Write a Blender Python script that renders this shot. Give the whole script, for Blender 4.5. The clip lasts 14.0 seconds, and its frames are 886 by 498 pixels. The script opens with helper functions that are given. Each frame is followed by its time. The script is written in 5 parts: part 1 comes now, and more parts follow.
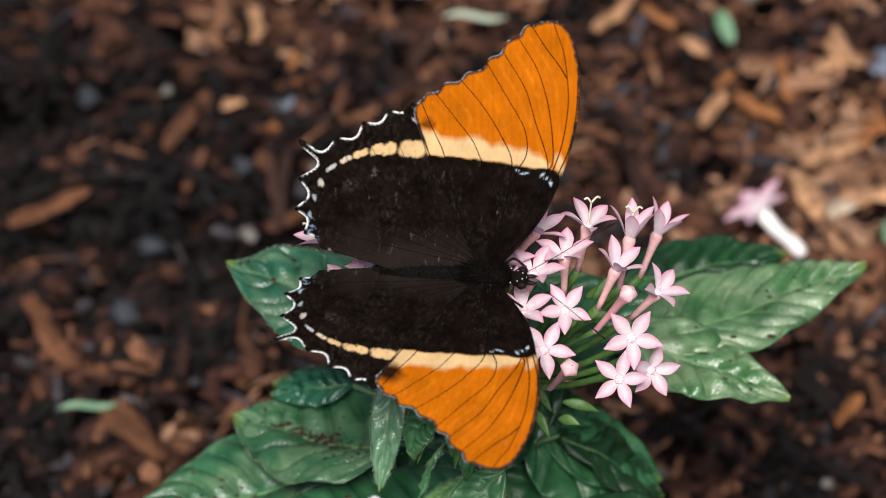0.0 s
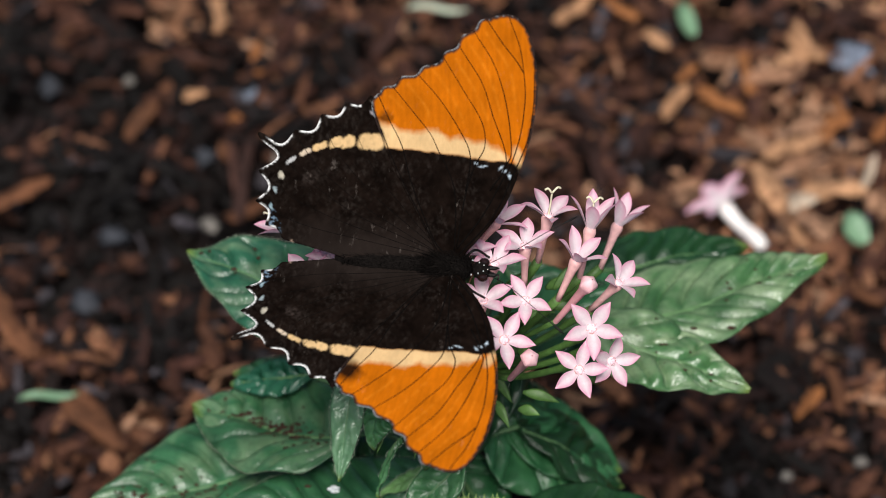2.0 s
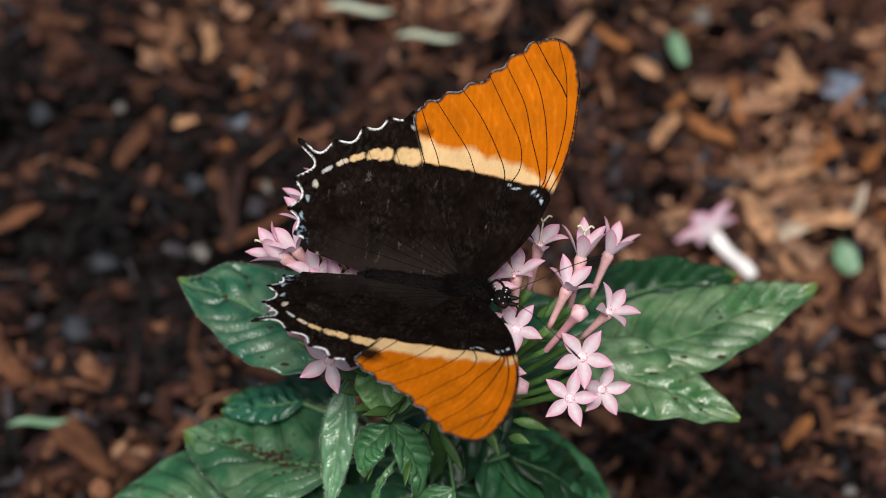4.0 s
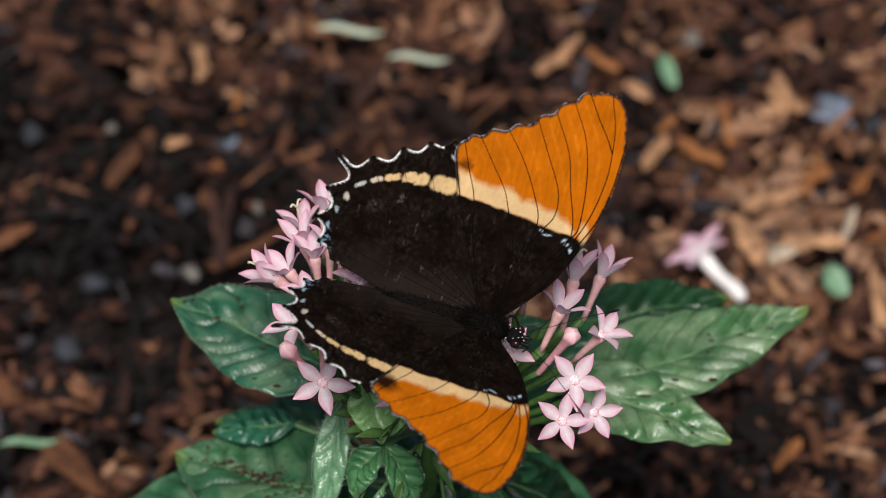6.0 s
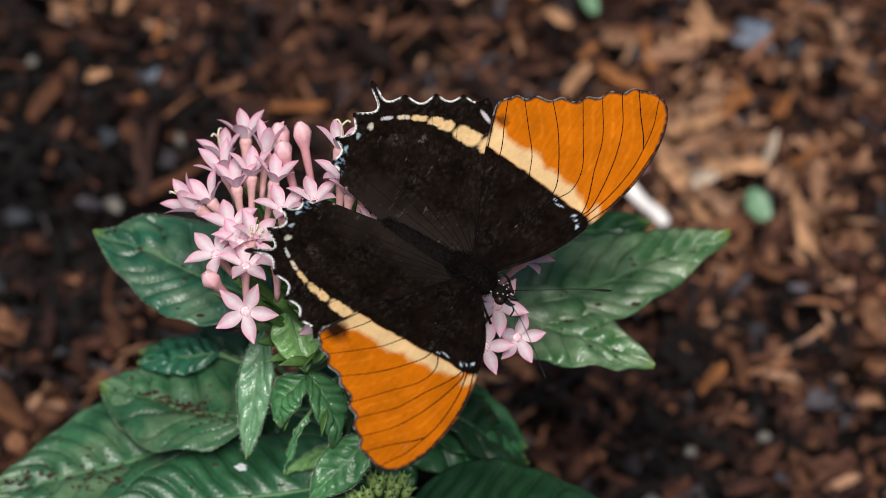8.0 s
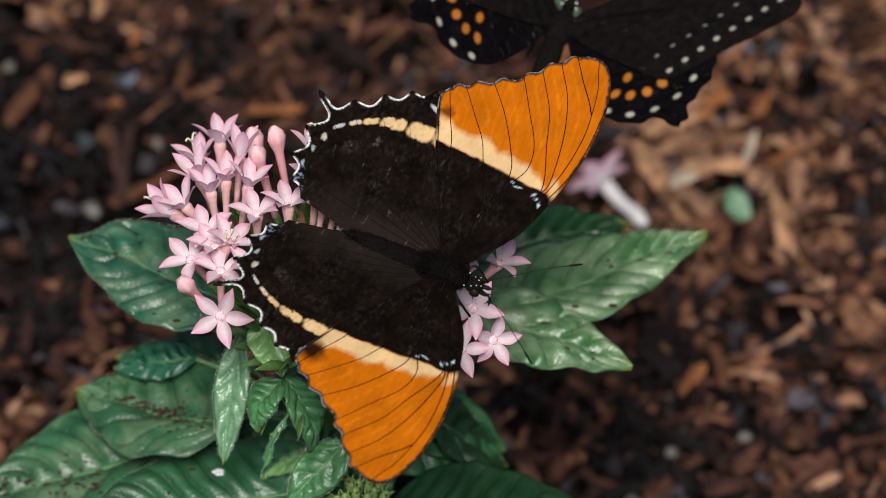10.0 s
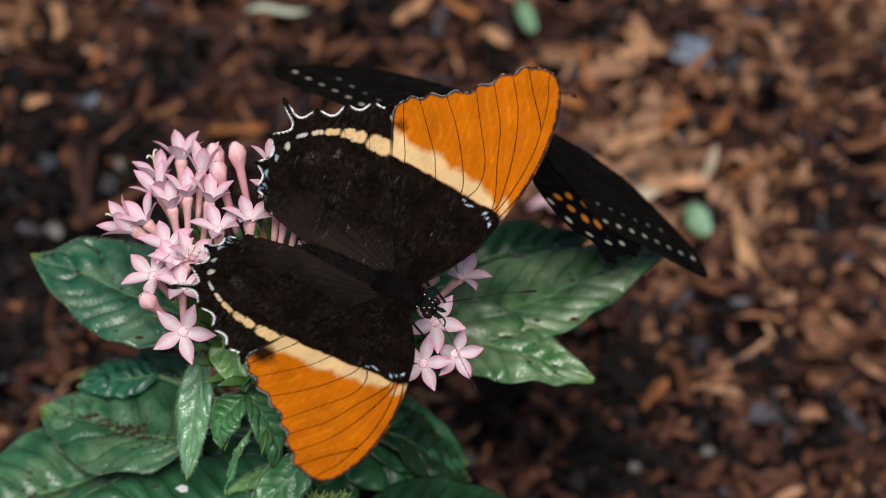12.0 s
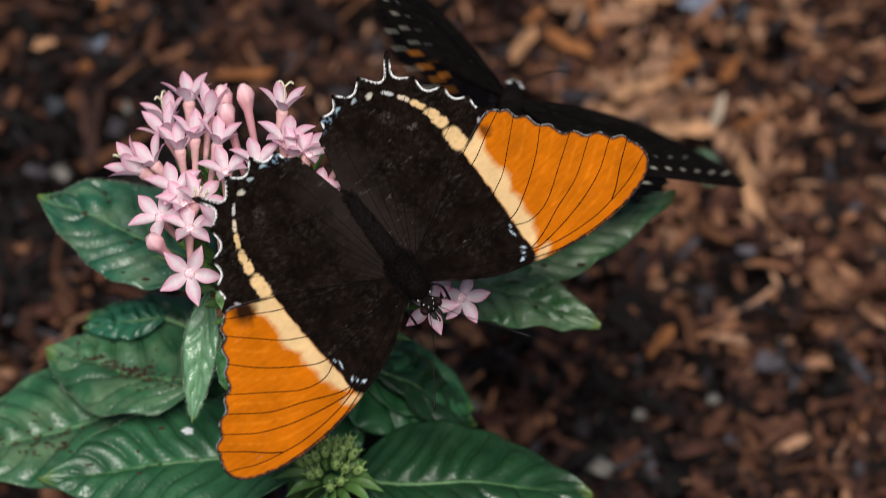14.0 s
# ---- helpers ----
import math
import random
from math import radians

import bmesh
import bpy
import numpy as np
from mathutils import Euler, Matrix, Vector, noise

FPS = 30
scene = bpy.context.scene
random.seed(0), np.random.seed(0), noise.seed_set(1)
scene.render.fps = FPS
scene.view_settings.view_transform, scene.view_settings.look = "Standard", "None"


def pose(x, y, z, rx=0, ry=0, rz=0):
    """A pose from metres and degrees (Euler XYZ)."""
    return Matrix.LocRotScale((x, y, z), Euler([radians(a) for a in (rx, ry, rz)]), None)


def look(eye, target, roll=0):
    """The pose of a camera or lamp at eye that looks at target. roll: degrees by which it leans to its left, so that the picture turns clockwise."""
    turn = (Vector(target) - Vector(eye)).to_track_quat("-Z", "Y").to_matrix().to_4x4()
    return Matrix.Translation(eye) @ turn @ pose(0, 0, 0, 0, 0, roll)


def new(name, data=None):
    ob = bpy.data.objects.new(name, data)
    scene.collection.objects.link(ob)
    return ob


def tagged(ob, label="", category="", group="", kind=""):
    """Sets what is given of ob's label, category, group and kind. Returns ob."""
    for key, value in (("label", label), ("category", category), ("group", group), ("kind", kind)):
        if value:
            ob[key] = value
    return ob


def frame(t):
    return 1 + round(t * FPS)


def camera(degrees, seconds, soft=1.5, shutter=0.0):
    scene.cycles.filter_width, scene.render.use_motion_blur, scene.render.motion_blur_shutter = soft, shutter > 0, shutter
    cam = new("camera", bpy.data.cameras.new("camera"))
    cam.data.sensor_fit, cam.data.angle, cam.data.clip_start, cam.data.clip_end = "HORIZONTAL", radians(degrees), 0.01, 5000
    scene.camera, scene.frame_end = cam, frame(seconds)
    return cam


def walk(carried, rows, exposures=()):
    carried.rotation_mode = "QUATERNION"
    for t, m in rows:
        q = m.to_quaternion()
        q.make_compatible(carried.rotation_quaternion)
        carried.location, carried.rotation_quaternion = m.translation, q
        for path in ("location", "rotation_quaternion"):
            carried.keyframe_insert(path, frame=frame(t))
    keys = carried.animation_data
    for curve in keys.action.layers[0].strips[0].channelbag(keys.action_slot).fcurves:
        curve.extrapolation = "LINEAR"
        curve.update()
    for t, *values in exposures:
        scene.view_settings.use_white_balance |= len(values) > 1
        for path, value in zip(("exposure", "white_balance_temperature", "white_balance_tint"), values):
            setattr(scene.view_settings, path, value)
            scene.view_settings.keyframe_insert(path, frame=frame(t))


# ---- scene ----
cam = camera(10, 14.0, soft=0.55, shutter=0.22)
cam.data.dof.use_dof = True
cam.data.dof.focus_distance = 0.830
cam.data.dof.aperture_fstop = 22
walk(cam, [
    (0, pose(-0.00818, -0.54679, 0.78508, 42.0007, -0.0003, -0.0000)),
    (0.5, pose(-0.00661, -0.54613, 0.78368, 42.0676, 0.0094, 0.2663)),
    (1, pose(-0.00723, -0.54613, 0.78347, 42.0912, -0.0862, 0.2971)),
    (1.5, pose(-0.00601, -0.54629, 0.78380, 42.2230, -0.1845, 0.3385)),
    (2, pose(-0.00756, -0.54799, 0.78442, 41.9790, -0.4676, -0.0845)),
    (2.5, pose(-0.00813, -0.54805, 0.78407, 42.1781, -0.5415, -0.0607)),
    (5, pose(-0.00934, -0.54867, 0.78664, 42.2973, -0.9692, -0.1386)),
    (5.5, pose(-0.01056, -0.54838, 0.78723, 42.2691, -1.0267, -0.3200)),
    (6, pose(-0.01049, -0.54898, 0.78709, 42.4784, -1.0074, -0.0532)),
    (6.5, pose(-0.01042, -0.55126, 0.78740, 42.3442, -0.8374, -0.1230)),
    (7, pose(-0.01117, -0.55178, 0.78798, 42.4075, -1.1154, -0.3665)),
    (7.5, pose(-0.01086, -0.55181, 0.78728, 41.8271, -1.1492, -0.9346)),
    (8, pose(-0.00938, -0.55037, 0.78643, 41.7700, -1.1291, -1.1257)),
    (8.5, pose(-0.00757, -0.54768, 0.78661, 41.2923, -1.1943, -1.0489)),
    (11, pose(-0.00535, -0.55041, 0.78514, 42.0269, -0.4849, -1.7315)),
    (11.5, pose(-0.00443, -0.55123, 0.78549, 41.8139, -0.3504, -1.6923)),
    (12, pose(-0.00556, -0.55259, 0.78553, 42.1314, -0.8358, -2.1333)),
    (12.5, pose(-0.00609, -0.55435, 0.78521, 42.2162, -0.9999, -2.0912)),
    (13, pose(-0.00731, -0.55506, 0.78552, 42.3300, -1.3296, -2.0104)),
    (13.5, pose(-0.00583, -0.55486, 0.78501, 42.5259, -1.3003, -1.7272)),
    (14, pose(-0.00620, -0.55350, 0.78383, 41.6129, -1.1228, -1.7536)),
], exposures=[(0, 0.16), (2.5, 0.0), (5, -0.15), (8.5, -0.15), (14, -0.19)])

# ---- daylight: sky and one soft sun high behind the camera ----
SUN_EL, SUN_AZ = 60, -176         # degrees; azimuth from +y towards +x
world = bpy.data.worlds.new("sky")
scene.world = world
world.use_nodes = True
wn = world.node_tree.nodes
sky = wn.new("ShaderNodeTexSky")
sky.sky_type, sky.sun_disc = "NISHITA", False
sky.air_density, sky.dust_density, sky.ozone_density = 0.9, 1.6, 1.0
sky.sun_elevation, sky.sun_rotation = radians(SUN_EL), radians(SUN_AZ)
world.node_tree.links.new(sky.outputs[0], wn["Background"].inputs[0])
wn["Background"].inputs[1].default_value = 0.052
sun_data = bpy.data.lights.new("sun", "SUN")
sun_data.energy, sun_data.angle, sun_data.color = 5.0, radians(20), (1.0, 0.96, 0.90)
sun = new("sun", sun_data)
sd = Vector((math.sin(radians(SUN_AZ)) * math.cos(radians(SUN_EL)), math.cos(radians(SUN_AZ)) * math.cos(radians(SUN_EL)), math.sin(radians(SUN_EL))))
sun.matrix_world = look(sd * 5, (0, 0, 0))


# ---- materials ----
def material(name, rough=0.6, spec=0.4):
    m = bpy.data.materials.new(name)
    m.use_nodes = True
    b = m.node_tree.nodes["Principled BSDF"]
    b.inputs["Roughness"].default_value = rough
    b.inputs["Specular IOR Level"].default_value = spec
    return m, m.node_tree.nodes, m.node_tree.links, b


def noise_node(n, l, scale, detail=4.0, rough=0.6, coords="Object", stretch=None):
    c = n.new("ShaderNodeTexCoord")
    t = n.new("ShaderNodeTexNoise")
    t.inputs["Scale"].default_value, t.inputs["Detail"].default_value, t.inputs["Roughness"].default_value = scale, detail, rough
    if stretch:
        mp = n.new("ShaderNodeMapping")
        mp.inputs["Scale"].default_value = stretch
        l.new(c.outputs[coords], mp.inputs[0])
        l.new(mp.outputs[0], t.inputs["Vector"])
    else:
        l.new(c.outputs[coords], t.inputs["Vector"])
    return t


def ramp(n, l, source, stops):
    r = n.new("ShaderNodeValToRGB")
    e = r.color_ramp.elements
    while len(e) < len(stops):
        e.new(0.5)
    for k, (at, col) in enumerate(stops):
        e[k].position, e[k].color = at, (*col, 1)
    l.new(source, r.inputs[0])
    return r.outputs[0]


def mix(n, l, kind, fac, a, b):
    m = n.new("ShaderNodeMix")
    m.data_type, m.blend_type = "RGBA", kind
    for value, socket in ((fac, m.inputs[0]), (a, m.inputs[6]), (b, m.inputs[7])):
        if isinstance(value, (int, float)):
            socket.default_value = value
        elif isinstance(value, tuple):
            socket.default_value = (*value, 1)
        else:
            l.new(value, socket)
    return m.outputs[2]


def bump(n, l, b, source, strength, dist):
    k = n.new("ShaderNodeBump")
    k.inputs["Strength"].default_value, k.inputs["Distance"].default_value = strength, dist
    l.new(source, k.inputs["Height"])
    l.new(k.outputs[0], b.inputs["Normal"])


def tint_material(name, rough, spec, scale, low, high, bump_scale, bump_mm, stretch=None, glow_through=0.0, flecks=0.0):
    """The mesh's own tint, broken up by fine and coarse variation, with a fine relief."""
    m, n, l, b = material(name, rough, spec)
    a = n.new("ShaderNodeAttribute")
    a.attribute_name = "tint"
    fine = noise_node(n, l, scale, 5, 0.65, stretch=stretch)
    coarse = noise_node(n, l, scale / 9, 2, 0.5)
    f = ramp(n, l, fine.outputs[0], [(0.3, (low,) * 3), (0.7, (high,) * 3)])
    g = ramp(n, l, coarse.outputs[0], [(0.3, (0.86,) * 3), (0.7, (1.12,) * 3)])
    col = mix(n, l, "MULTIPLY", 1.0, mix(n, l, "MULTIPLY", 1.0, a.outputs[0], f), g)
    if flecks:
        worn = noise_node(n, l, 850, 6, 0.75, stretch=(1.0, 0.35, 1.0))
        zone = noise_node(n, l, 130, 3, 0.6)
        dots = ramp(n, l, worn.outputs[0], [(0.60, (0, 0, 0)), (0.70, (flecks, flecks * 0.85, flecks * 0.76))])
        where = ramp(n, l, zone.outputs[0], [(0.50, (0.08, 0.08, 0.08)), (0.66, (1, 1, 1))])
        col = mix(n, l, "ADD", 1.0, col, mix(n, l, "MULTIPLY", 1.0, dots, where))
    l.new(col, b.inputs["Base Color"])
    bn = noise_node(n, l, bump_scale, 4, 0.6, stretch=stretch)
    bump(n, l, b, bn.outputs[0], 0.6, bump_mm / 1000)
    if glow_through:
        tr = n.new("ShaderNodeBsdfTranslucent")
        l.new(col, tr.inputs[0])
        ms = n.new("ShaderNodeMixShader")
        ms.inputs[0].default_value = glow_through
        l.new(b.outputs[0], ms.inputs[1])
        l.new(tr.outputs[0], ms.inputs[2])
        l.new(ms.outputs[0], n["Material Output"].inputs[0])
    return m


def plain(name, col, rough=0.6, spec=0.4, scale=600, low=0.75, high=1.2, mm=0.05):
    m, n, l, b = material(name, rough, spec)
    t = noise_node(n, l, scale, 4)
    f = ramp(n, l, t.outputs[0], [(0.3, (low,) * 3), (0.7, (high,) * 3)])
    l.new(mix(n, l, "MULTIPLY", 1.0, col, f), b.inputs["Base Color"])
    bump(n, l, b, t.outputs[0], 0.6, mm / 1000)
    return m


WING = tint_material("wing_scales", 0.85, 0.015, 1500, 0.92, 1.08, 3600, 0.06, stretch=(1.0, 0.4, 1.0), glow_through=0.2, flecks=0.13)
BODY = plain("dark_fur", (0.0060, 0.0048, 0.0044), 0.95, 0.05, 2500, 0.5, 1.6, 0.25)
CHITIN = plain("black_chitin", (0.006, 0.0055, 0.0055), 0.5, 0.15, 2000)
VEIN = plain("dark_vein", (0.0028, 0.0022, 0.002), 0.9, 0.05, 2000)
EYE = plain("brown_eye", (0.014, 0.005, 0.004), 0.15, 0.6, 2000)
WHITE_SCALE = plain("white_scales", (0.75, 0.78, 0.8), 0.6, 0.3, 3000)
THROAT = plain("pale_throat", (0.86, 0.62, 0.68), 0.7, 0.2, 3000)
PETAL = tint_material("petal", 0.55, 0.2, 1300, 0.94, 1.08, 2600, 0.05, glow_through=0.40)
TUBE = plain("flower_tube", (0.66, 0.38, 0.38), 0.55, 0.3, 900, 0.85, 1.1)
TUBEWHITE = plain("white_tube", (0.86, 0.82, 0.80), 0.55, 0.3, 900, 0.9, 1.08)
CREAM = plain("cream_style", (0.70, 0.66, 0.48), 0.5, 0.3, 1500)


def leaf_material():
    """Waxy leaf: fine net of veins in relief, patchy dull and glossy film, light through the blade."""
    m, n, l, b = material("leaf", 0.4, 0.75)
    a = n.new("ShaderNodeAttribute")
    a.attribute_name = "tint"
    fine = noise_node(n, l, 900, 5, 0.7)
    coarse = noise_node(n, l, 75, 4, 0.6)
    f = ramp(n, l, fine.outputs[0], [(0.3, (0.80,) * 3), (0.7, (1.2,) * 3)])
    g = ramp(n, l, coarse.outputs[0], [(0.3, (0.62, 0.68, 0.66)), (0.52, (1.0, 1.0, 1.0)), (0.72, (1.35, 1.22, 1.3))])
    col = mix(n, l, "MULTIPLY", 1.0, mix(n, l, "MULTIPLY", 1.0, a.outputs[0], f), g)
    l.new(col, b.inputs["Base Color"])
    rr = ramp(n, l, coarse.outputs[0], [(0.35, (0.46,) * 3), (0.65, (0.28,) * 3)])
    l.new(rr, b.inputs["Roughness"])
    c = n.new("ShaderNodeTexCoord")
    v = n.new("ShaderNodeTexVoronoi")
    v.feature = "DISTANCE_TO_EDGE"
    v.inputs["Scale"].default_value = 1100
    l.new(c.outputs["Object"], v.inputs["Vector"])
    net = ramp(n, l, v.outputs["Distance"], [(0.0, (0, 0, 0)), (0.28, (1, 1, 1))])
    bn = noise_node(n, l, 420, 4, 0.6)
    both = mix(n, l, "MIX", 0.55, net, bn.outputs[0])
    bump(n, l, b, both, 0.7, 0.00012)
    tr = n.new("ShaderNodeBsdfTranslucent")
    l.new(col, tr.inputs[0])
    ms = n.new("ShaderNodeMixShader")
    ms.inputs[0].default_value = 0.22
    l.new(b.outputs[0], ms.inputs[1])
    l.new(tr.outputs[0], ms.inputs[2])
    l.new(ms.outputs[0], n["Material Output"].inputs[0])
    return m


LEAF = leaf_material()
STEM = plain("green_stem", (0.075, 0.16, 0.038), 0.5, 0.4, 700, 0.7, 1.25, 0.1)
RIB = plain("leaf_rib", (0.11, 0.22, 0.09), 0.45, 0.4, 900, 0.8, 1.15)
BUDGREEN = plain("green_bud", (0.26, 0.38, 0.12), 0.5, 0.4, 900, 0.75, 1.2)
BUDPINK = tint_material("bud", 0.5, 0.3, 1300, 0.9, 1.08, 2600, 0.05, glow_through=0.15)
CRUMB = plain("soil_crumbs", (0.032, 0.017, 0.011), 0.9, 0.2, 1500, 0.4, 1.8, 0.2)
STONES = (plain("grey_pebble", (0.036, 0.039, 0.048), 0.8, 0.3, 350, 0.55, 1.35, 0.4), plain("blue_pebble", (0.15, 0.175, 0.23), 0.8, 0.3, 350, 0.6, 1.3, 0.4),
          plain("white_pebble", (0.16, 0.145, 0.13), 0.8, 0.3, 350, 0.6, 1.25, 0.4))
BITGREEN = plain("fallen_green", (0.15, 0.27, 0.16), 0.5, 0.4, 500, 0.75, 1.2)
BITPALE = plain("fallen_pale", (0.42, 0.47, 0.36), 0.6, 0.4, 400, 0.75, 1.15)


def wood_material(name, stops, island):
    m, n, l, b = material(name, 0.75, 0.25)
    if island:
        a = n.new("ShaderNodeAttribute")
        a.attribute_name = "tint"
        base = a.outputs[0]
    else:
        base = ramp(n, l, n.new("ShaderNodeObjectInfo").outputs["Random"], stops)
    fib = noise_node(n, l, 420, 6, 0.7)
    f = ramp(n, l, fib.outputs[0], [(0.28, (0.35,) * 3), (0.72, (1.45,) * 3)])
    blot = noise_node(n, l, 70, 3, 0.6)
    g = ramp(n, l, blot.outputs[0], [(0.3, (0.55,) * 3), (0.7, (1.25,) * 3)])
    l.new(mix(n, l, "MULTIPLY", 1.0, mix(n, l, "MULTIPLY", 1.0, base, f), g), b.inputs["Base Color"])
    bump(n, l, b, fib.outputs[0], 1.0, 0.0008)
    return m


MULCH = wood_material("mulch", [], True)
CHIPWOODS = [wood_material(name, [(0.0, low), (1.0, high)], False) for name, low, high in (
    ("dark_chip", (0.040, 0.018, 0.014), (0.070, 0.030, 0.022)), ("brown_chip", (0.110, 0.044, 0.020), (0.170, 0.068, 0.032)), ("orange_chip", (0.260, 0.095, 0.030), (0.330, 0.130, 0.045)),
    ("fresh_chip", (0.400, 0.205, 0.105), (0.520, 0.280, 0.150)), ("pale_chip", (0.480, 0.380, 0.290), (0.560, 0.440, 0.330)))]
SOIL = wood_material("soil", [(0.0, (0.016, 0.009, 0.007)), (1.0, (0.016, 0.009, 0.007))], False)


# ---- mesh helpers ----
class Geo:
    """Vertices, faces and tints that become one mesh."""

    def __init__(self):
        self.v, self.f, self.c = [], [], []

    def add(self, verts, faces, tint=(1, 1, 1)):
        k = len(self.v)
        self.v += [tuple(p) for p in verts]
        self.f += [tuple(i + k for i in q) for q in faces]
        self.c += list(tint) if isinstance(tint, list) else [tint] * len(verts)
        return self

    def mesh(self, name, mat, smooth=True):
        me = bpy.data.meshes.new(name)
        me.from_pydata(self.v, [], self.f)
        at = me.color_attributes.new("tint", "FLOAT_COLOR", "POINT")
        at.data.foreach_set("color", np.array([(*c[:3], 1.0) for c in self.c], dtype=np.float32).ravel())
        me.materials.append(mat)
        if smooth:
            me.polygons.foreach_set("use_smooth", [True] * len(me.polygons))
        me.update()
        return me


def part(name, data, mat, parent, label="", m=None, smooth=True):
    """One mesh object under a thing or a part."""
    ob = new(name, data.mesh(name, mat, smooth) if isinstance(data, Geo) else data)
    ob.parent = parent
    if m is not None:
        ob.matrix_basis = m
    return tagged(ob, label)


def spline(pts, n):
    """A smooth line through points, n steps a span."""
    p = [Vector(q) for q in pts]
    p = [p[0] * 2 - p[1]] + p + [p[-1] * 2 - p[-2]]
    out = []
    for i in range(1, len(p) - 2):
        for k in range(n):
            t = k / n
            a, b, c, d = p[i - 1], p[i], p[i + 1], p[i + 2]
            out.append(0.5 * (2 * b + (c - a) * t + (2 * a - 5 * b + 4 * c - d) * t * t + (3 * b - a - 3 * c + d) * t ** 3))
    return out + [p[-2]]


def tube(g, path, radii, n=8, tint=(1, 1, 1), flat=1.0):
    """A tube along a path, closed at both ends."""
    path = [Vector(p) for p in path]
    verts, faces = [], []
    side = None
    for i, p in enumerate(path):
        d = (path[min(i + 1, len(path) - 1)] - path[max(i - 1, 0)]).normalized()
        side = (side - d * side.dot(d)).normalized() if side else d.orthogonal().normalized()
        up = d.cross(side)
        r = radii[i] if isinstance(radii, (list, tuple)) else radii
        for k in range(n):
            a = 2 * math.pi * k / n
            verts.append(p + side * (math.cos(a) * r) + up * (math.sin(a) * r * flat))
    for i in range(len(path) - 1):
        for k in range(n):
            faces.append((i * n + k, i * n + (k + 1) % n, (i + 1) * n + (k + 1) % n, (i + 1) * n + k))
    faces.append(tuple(reversed(range(n))))
    faces.append(tuple(range((len(path) - 1) * n, len(path) * n)))
    return g.add(verts, faces, tint)


def ball(g, centre, radii, n=12, rough=0.0, tint=(1, 1, 1), seed=0):
    verts, faces = [], []
    rings = n // 2 + 1
    for i in range(rings + 1):
        th = math.pi * i / rings
        for k in range(n):
            ph = 2 * math.pi * k / n
            d = Vector((math.sin(th) * math.cos(ph), math.sin(th) * math.sin(ph), math.cos(th)))
            s = 1 + rough * noise.noise(d * 1.7 + Vector((seed * 3.1, seed, 0)))
            verts.append(Vector(centre) + Vector((d.x * radii[0], d.y * radii[1], d.z * radii[2])) * s)
    for i in range(rings):
        for k in range(n):
            faces.append((i * n + k, (i + 1) * n + k, (i + 1) * n + (k + 1) % n, i * n + (k + 1) % n))
    return g.add(verts, faces, tint)


def frame_to(z_axis, at, spin=0.0):
    z = Vector(z_axis).normalized()
    return Matrix.Translation(at) @ z.to_track_quat("Z", "Y").to_matrix().to_4x4() @ pose(0, 0, 0, 0, 0, spin)


# ---- ground and mulch ----
def build_ground():
    rnd = random.Random(3)
    g = Geo()
    n, half = 60, 0.35
    verts, faces = [], []
    steps = [-80, -8, -1.2] + [-half + 2 * half * k / n for k in range(n + 1)] + [1.2, 8, 80]
    for y in steps:
        for x in steps:
            near = max(abs(x), abs(y)) < half
            verts.append((x, y + 0.15, -0.026 + (0.0025 * noise.noise(Vector((x * 60, y * 60, 0))) if near else 0)))
    w = len(steps)
    for j in range(w - 1):
        for i in range(w - 1):
            faces.append((j * w + i, j * w + i + 1, (j + 1) * w + i + 1, (j + 1) * w + i))
    g.add(verts, faces)
    ob = new("ground", g.mesh("ground", SOIL))
    tagged(ob, "dark brown garden soil under shredded bark mulch", "ground", kind="structure")
    return ob


def chip_shape(rnd, length, width, thick, secs=4, n=5):
    """A torn splinter of wood along x: ragged cross-sections, split ends."""
    verts, faces = [], []
    bend = rnd.uniform(-0.06, 0.06) * length
    lift = rnd.uniform(-0.08, 0.08) * length
    twist = rnd.uniform(-0.7, 0.7)
    one, two = rnd.uniform(0.55, 1.1), rnd.uniform(0.4, 1.05)
    for i in range(secs):
        t = i / (secs - 1)
        taper = (one + (two - one) * t) * rnd.uniform(0.8, 1.2) if i in (0, secs - 1) else rnd.uniform(0.8, 1.15)
        cx = (t - 0.5) * length
        cy, cz = bend * math.sin(math.pi * t), lift * math.sin(math.pi * t)
        for k in range(n):
            a = 2 * math.pi * k / n + twist * t + 0.3
            r = rnd.uniform(0.6, 1.25)
            jag = rnd.uniform(-0.13, 0.13) if i in (0, secs - 1) else rnd.uniform(-0.06, 0.06)
            verts.append(Vector((cx + jag * length, cy + math.cos(a) * width / 2 * taper * r, cz + math.sin(a) * thick / 2 * taper * r)))
    for i in range(secs - 1):
        for k in range(n):
            faces.append((i * n + k, i * n + (k + 1) % n, (i + 1) * n + (k + 1) % n, (i + 1) * n + k))
    faces.append(tuple(reversed(range(n))))
    faces.append(tuple(range((secs - 1) * n, secs * n)))
    return verts, faces


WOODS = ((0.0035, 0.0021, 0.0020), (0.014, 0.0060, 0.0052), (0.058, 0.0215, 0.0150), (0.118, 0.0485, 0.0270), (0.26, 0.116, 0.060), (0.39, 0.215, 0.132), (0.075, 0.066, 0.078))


# x, y and radius in metres of the patches where the litter is darker
DARK_PATCHES = ((-0.072, 0.252, 0.018), (-0.040, 0.255, 0.014), (-0.061, 0.139, 0.013), (-0.006, 0.205, 0.011), (-0.066, 0.171, 0.009), (-0.024, 0.211, 0.010), (-0.090, 0.105, 0.010), (0.046, 0.202, 0.008), (-0.092, 0.219, 0.010), (0.086, 0.177, 0.007), (0.102, 0.151, 0.008), (0.048, 0.190, 0.007))


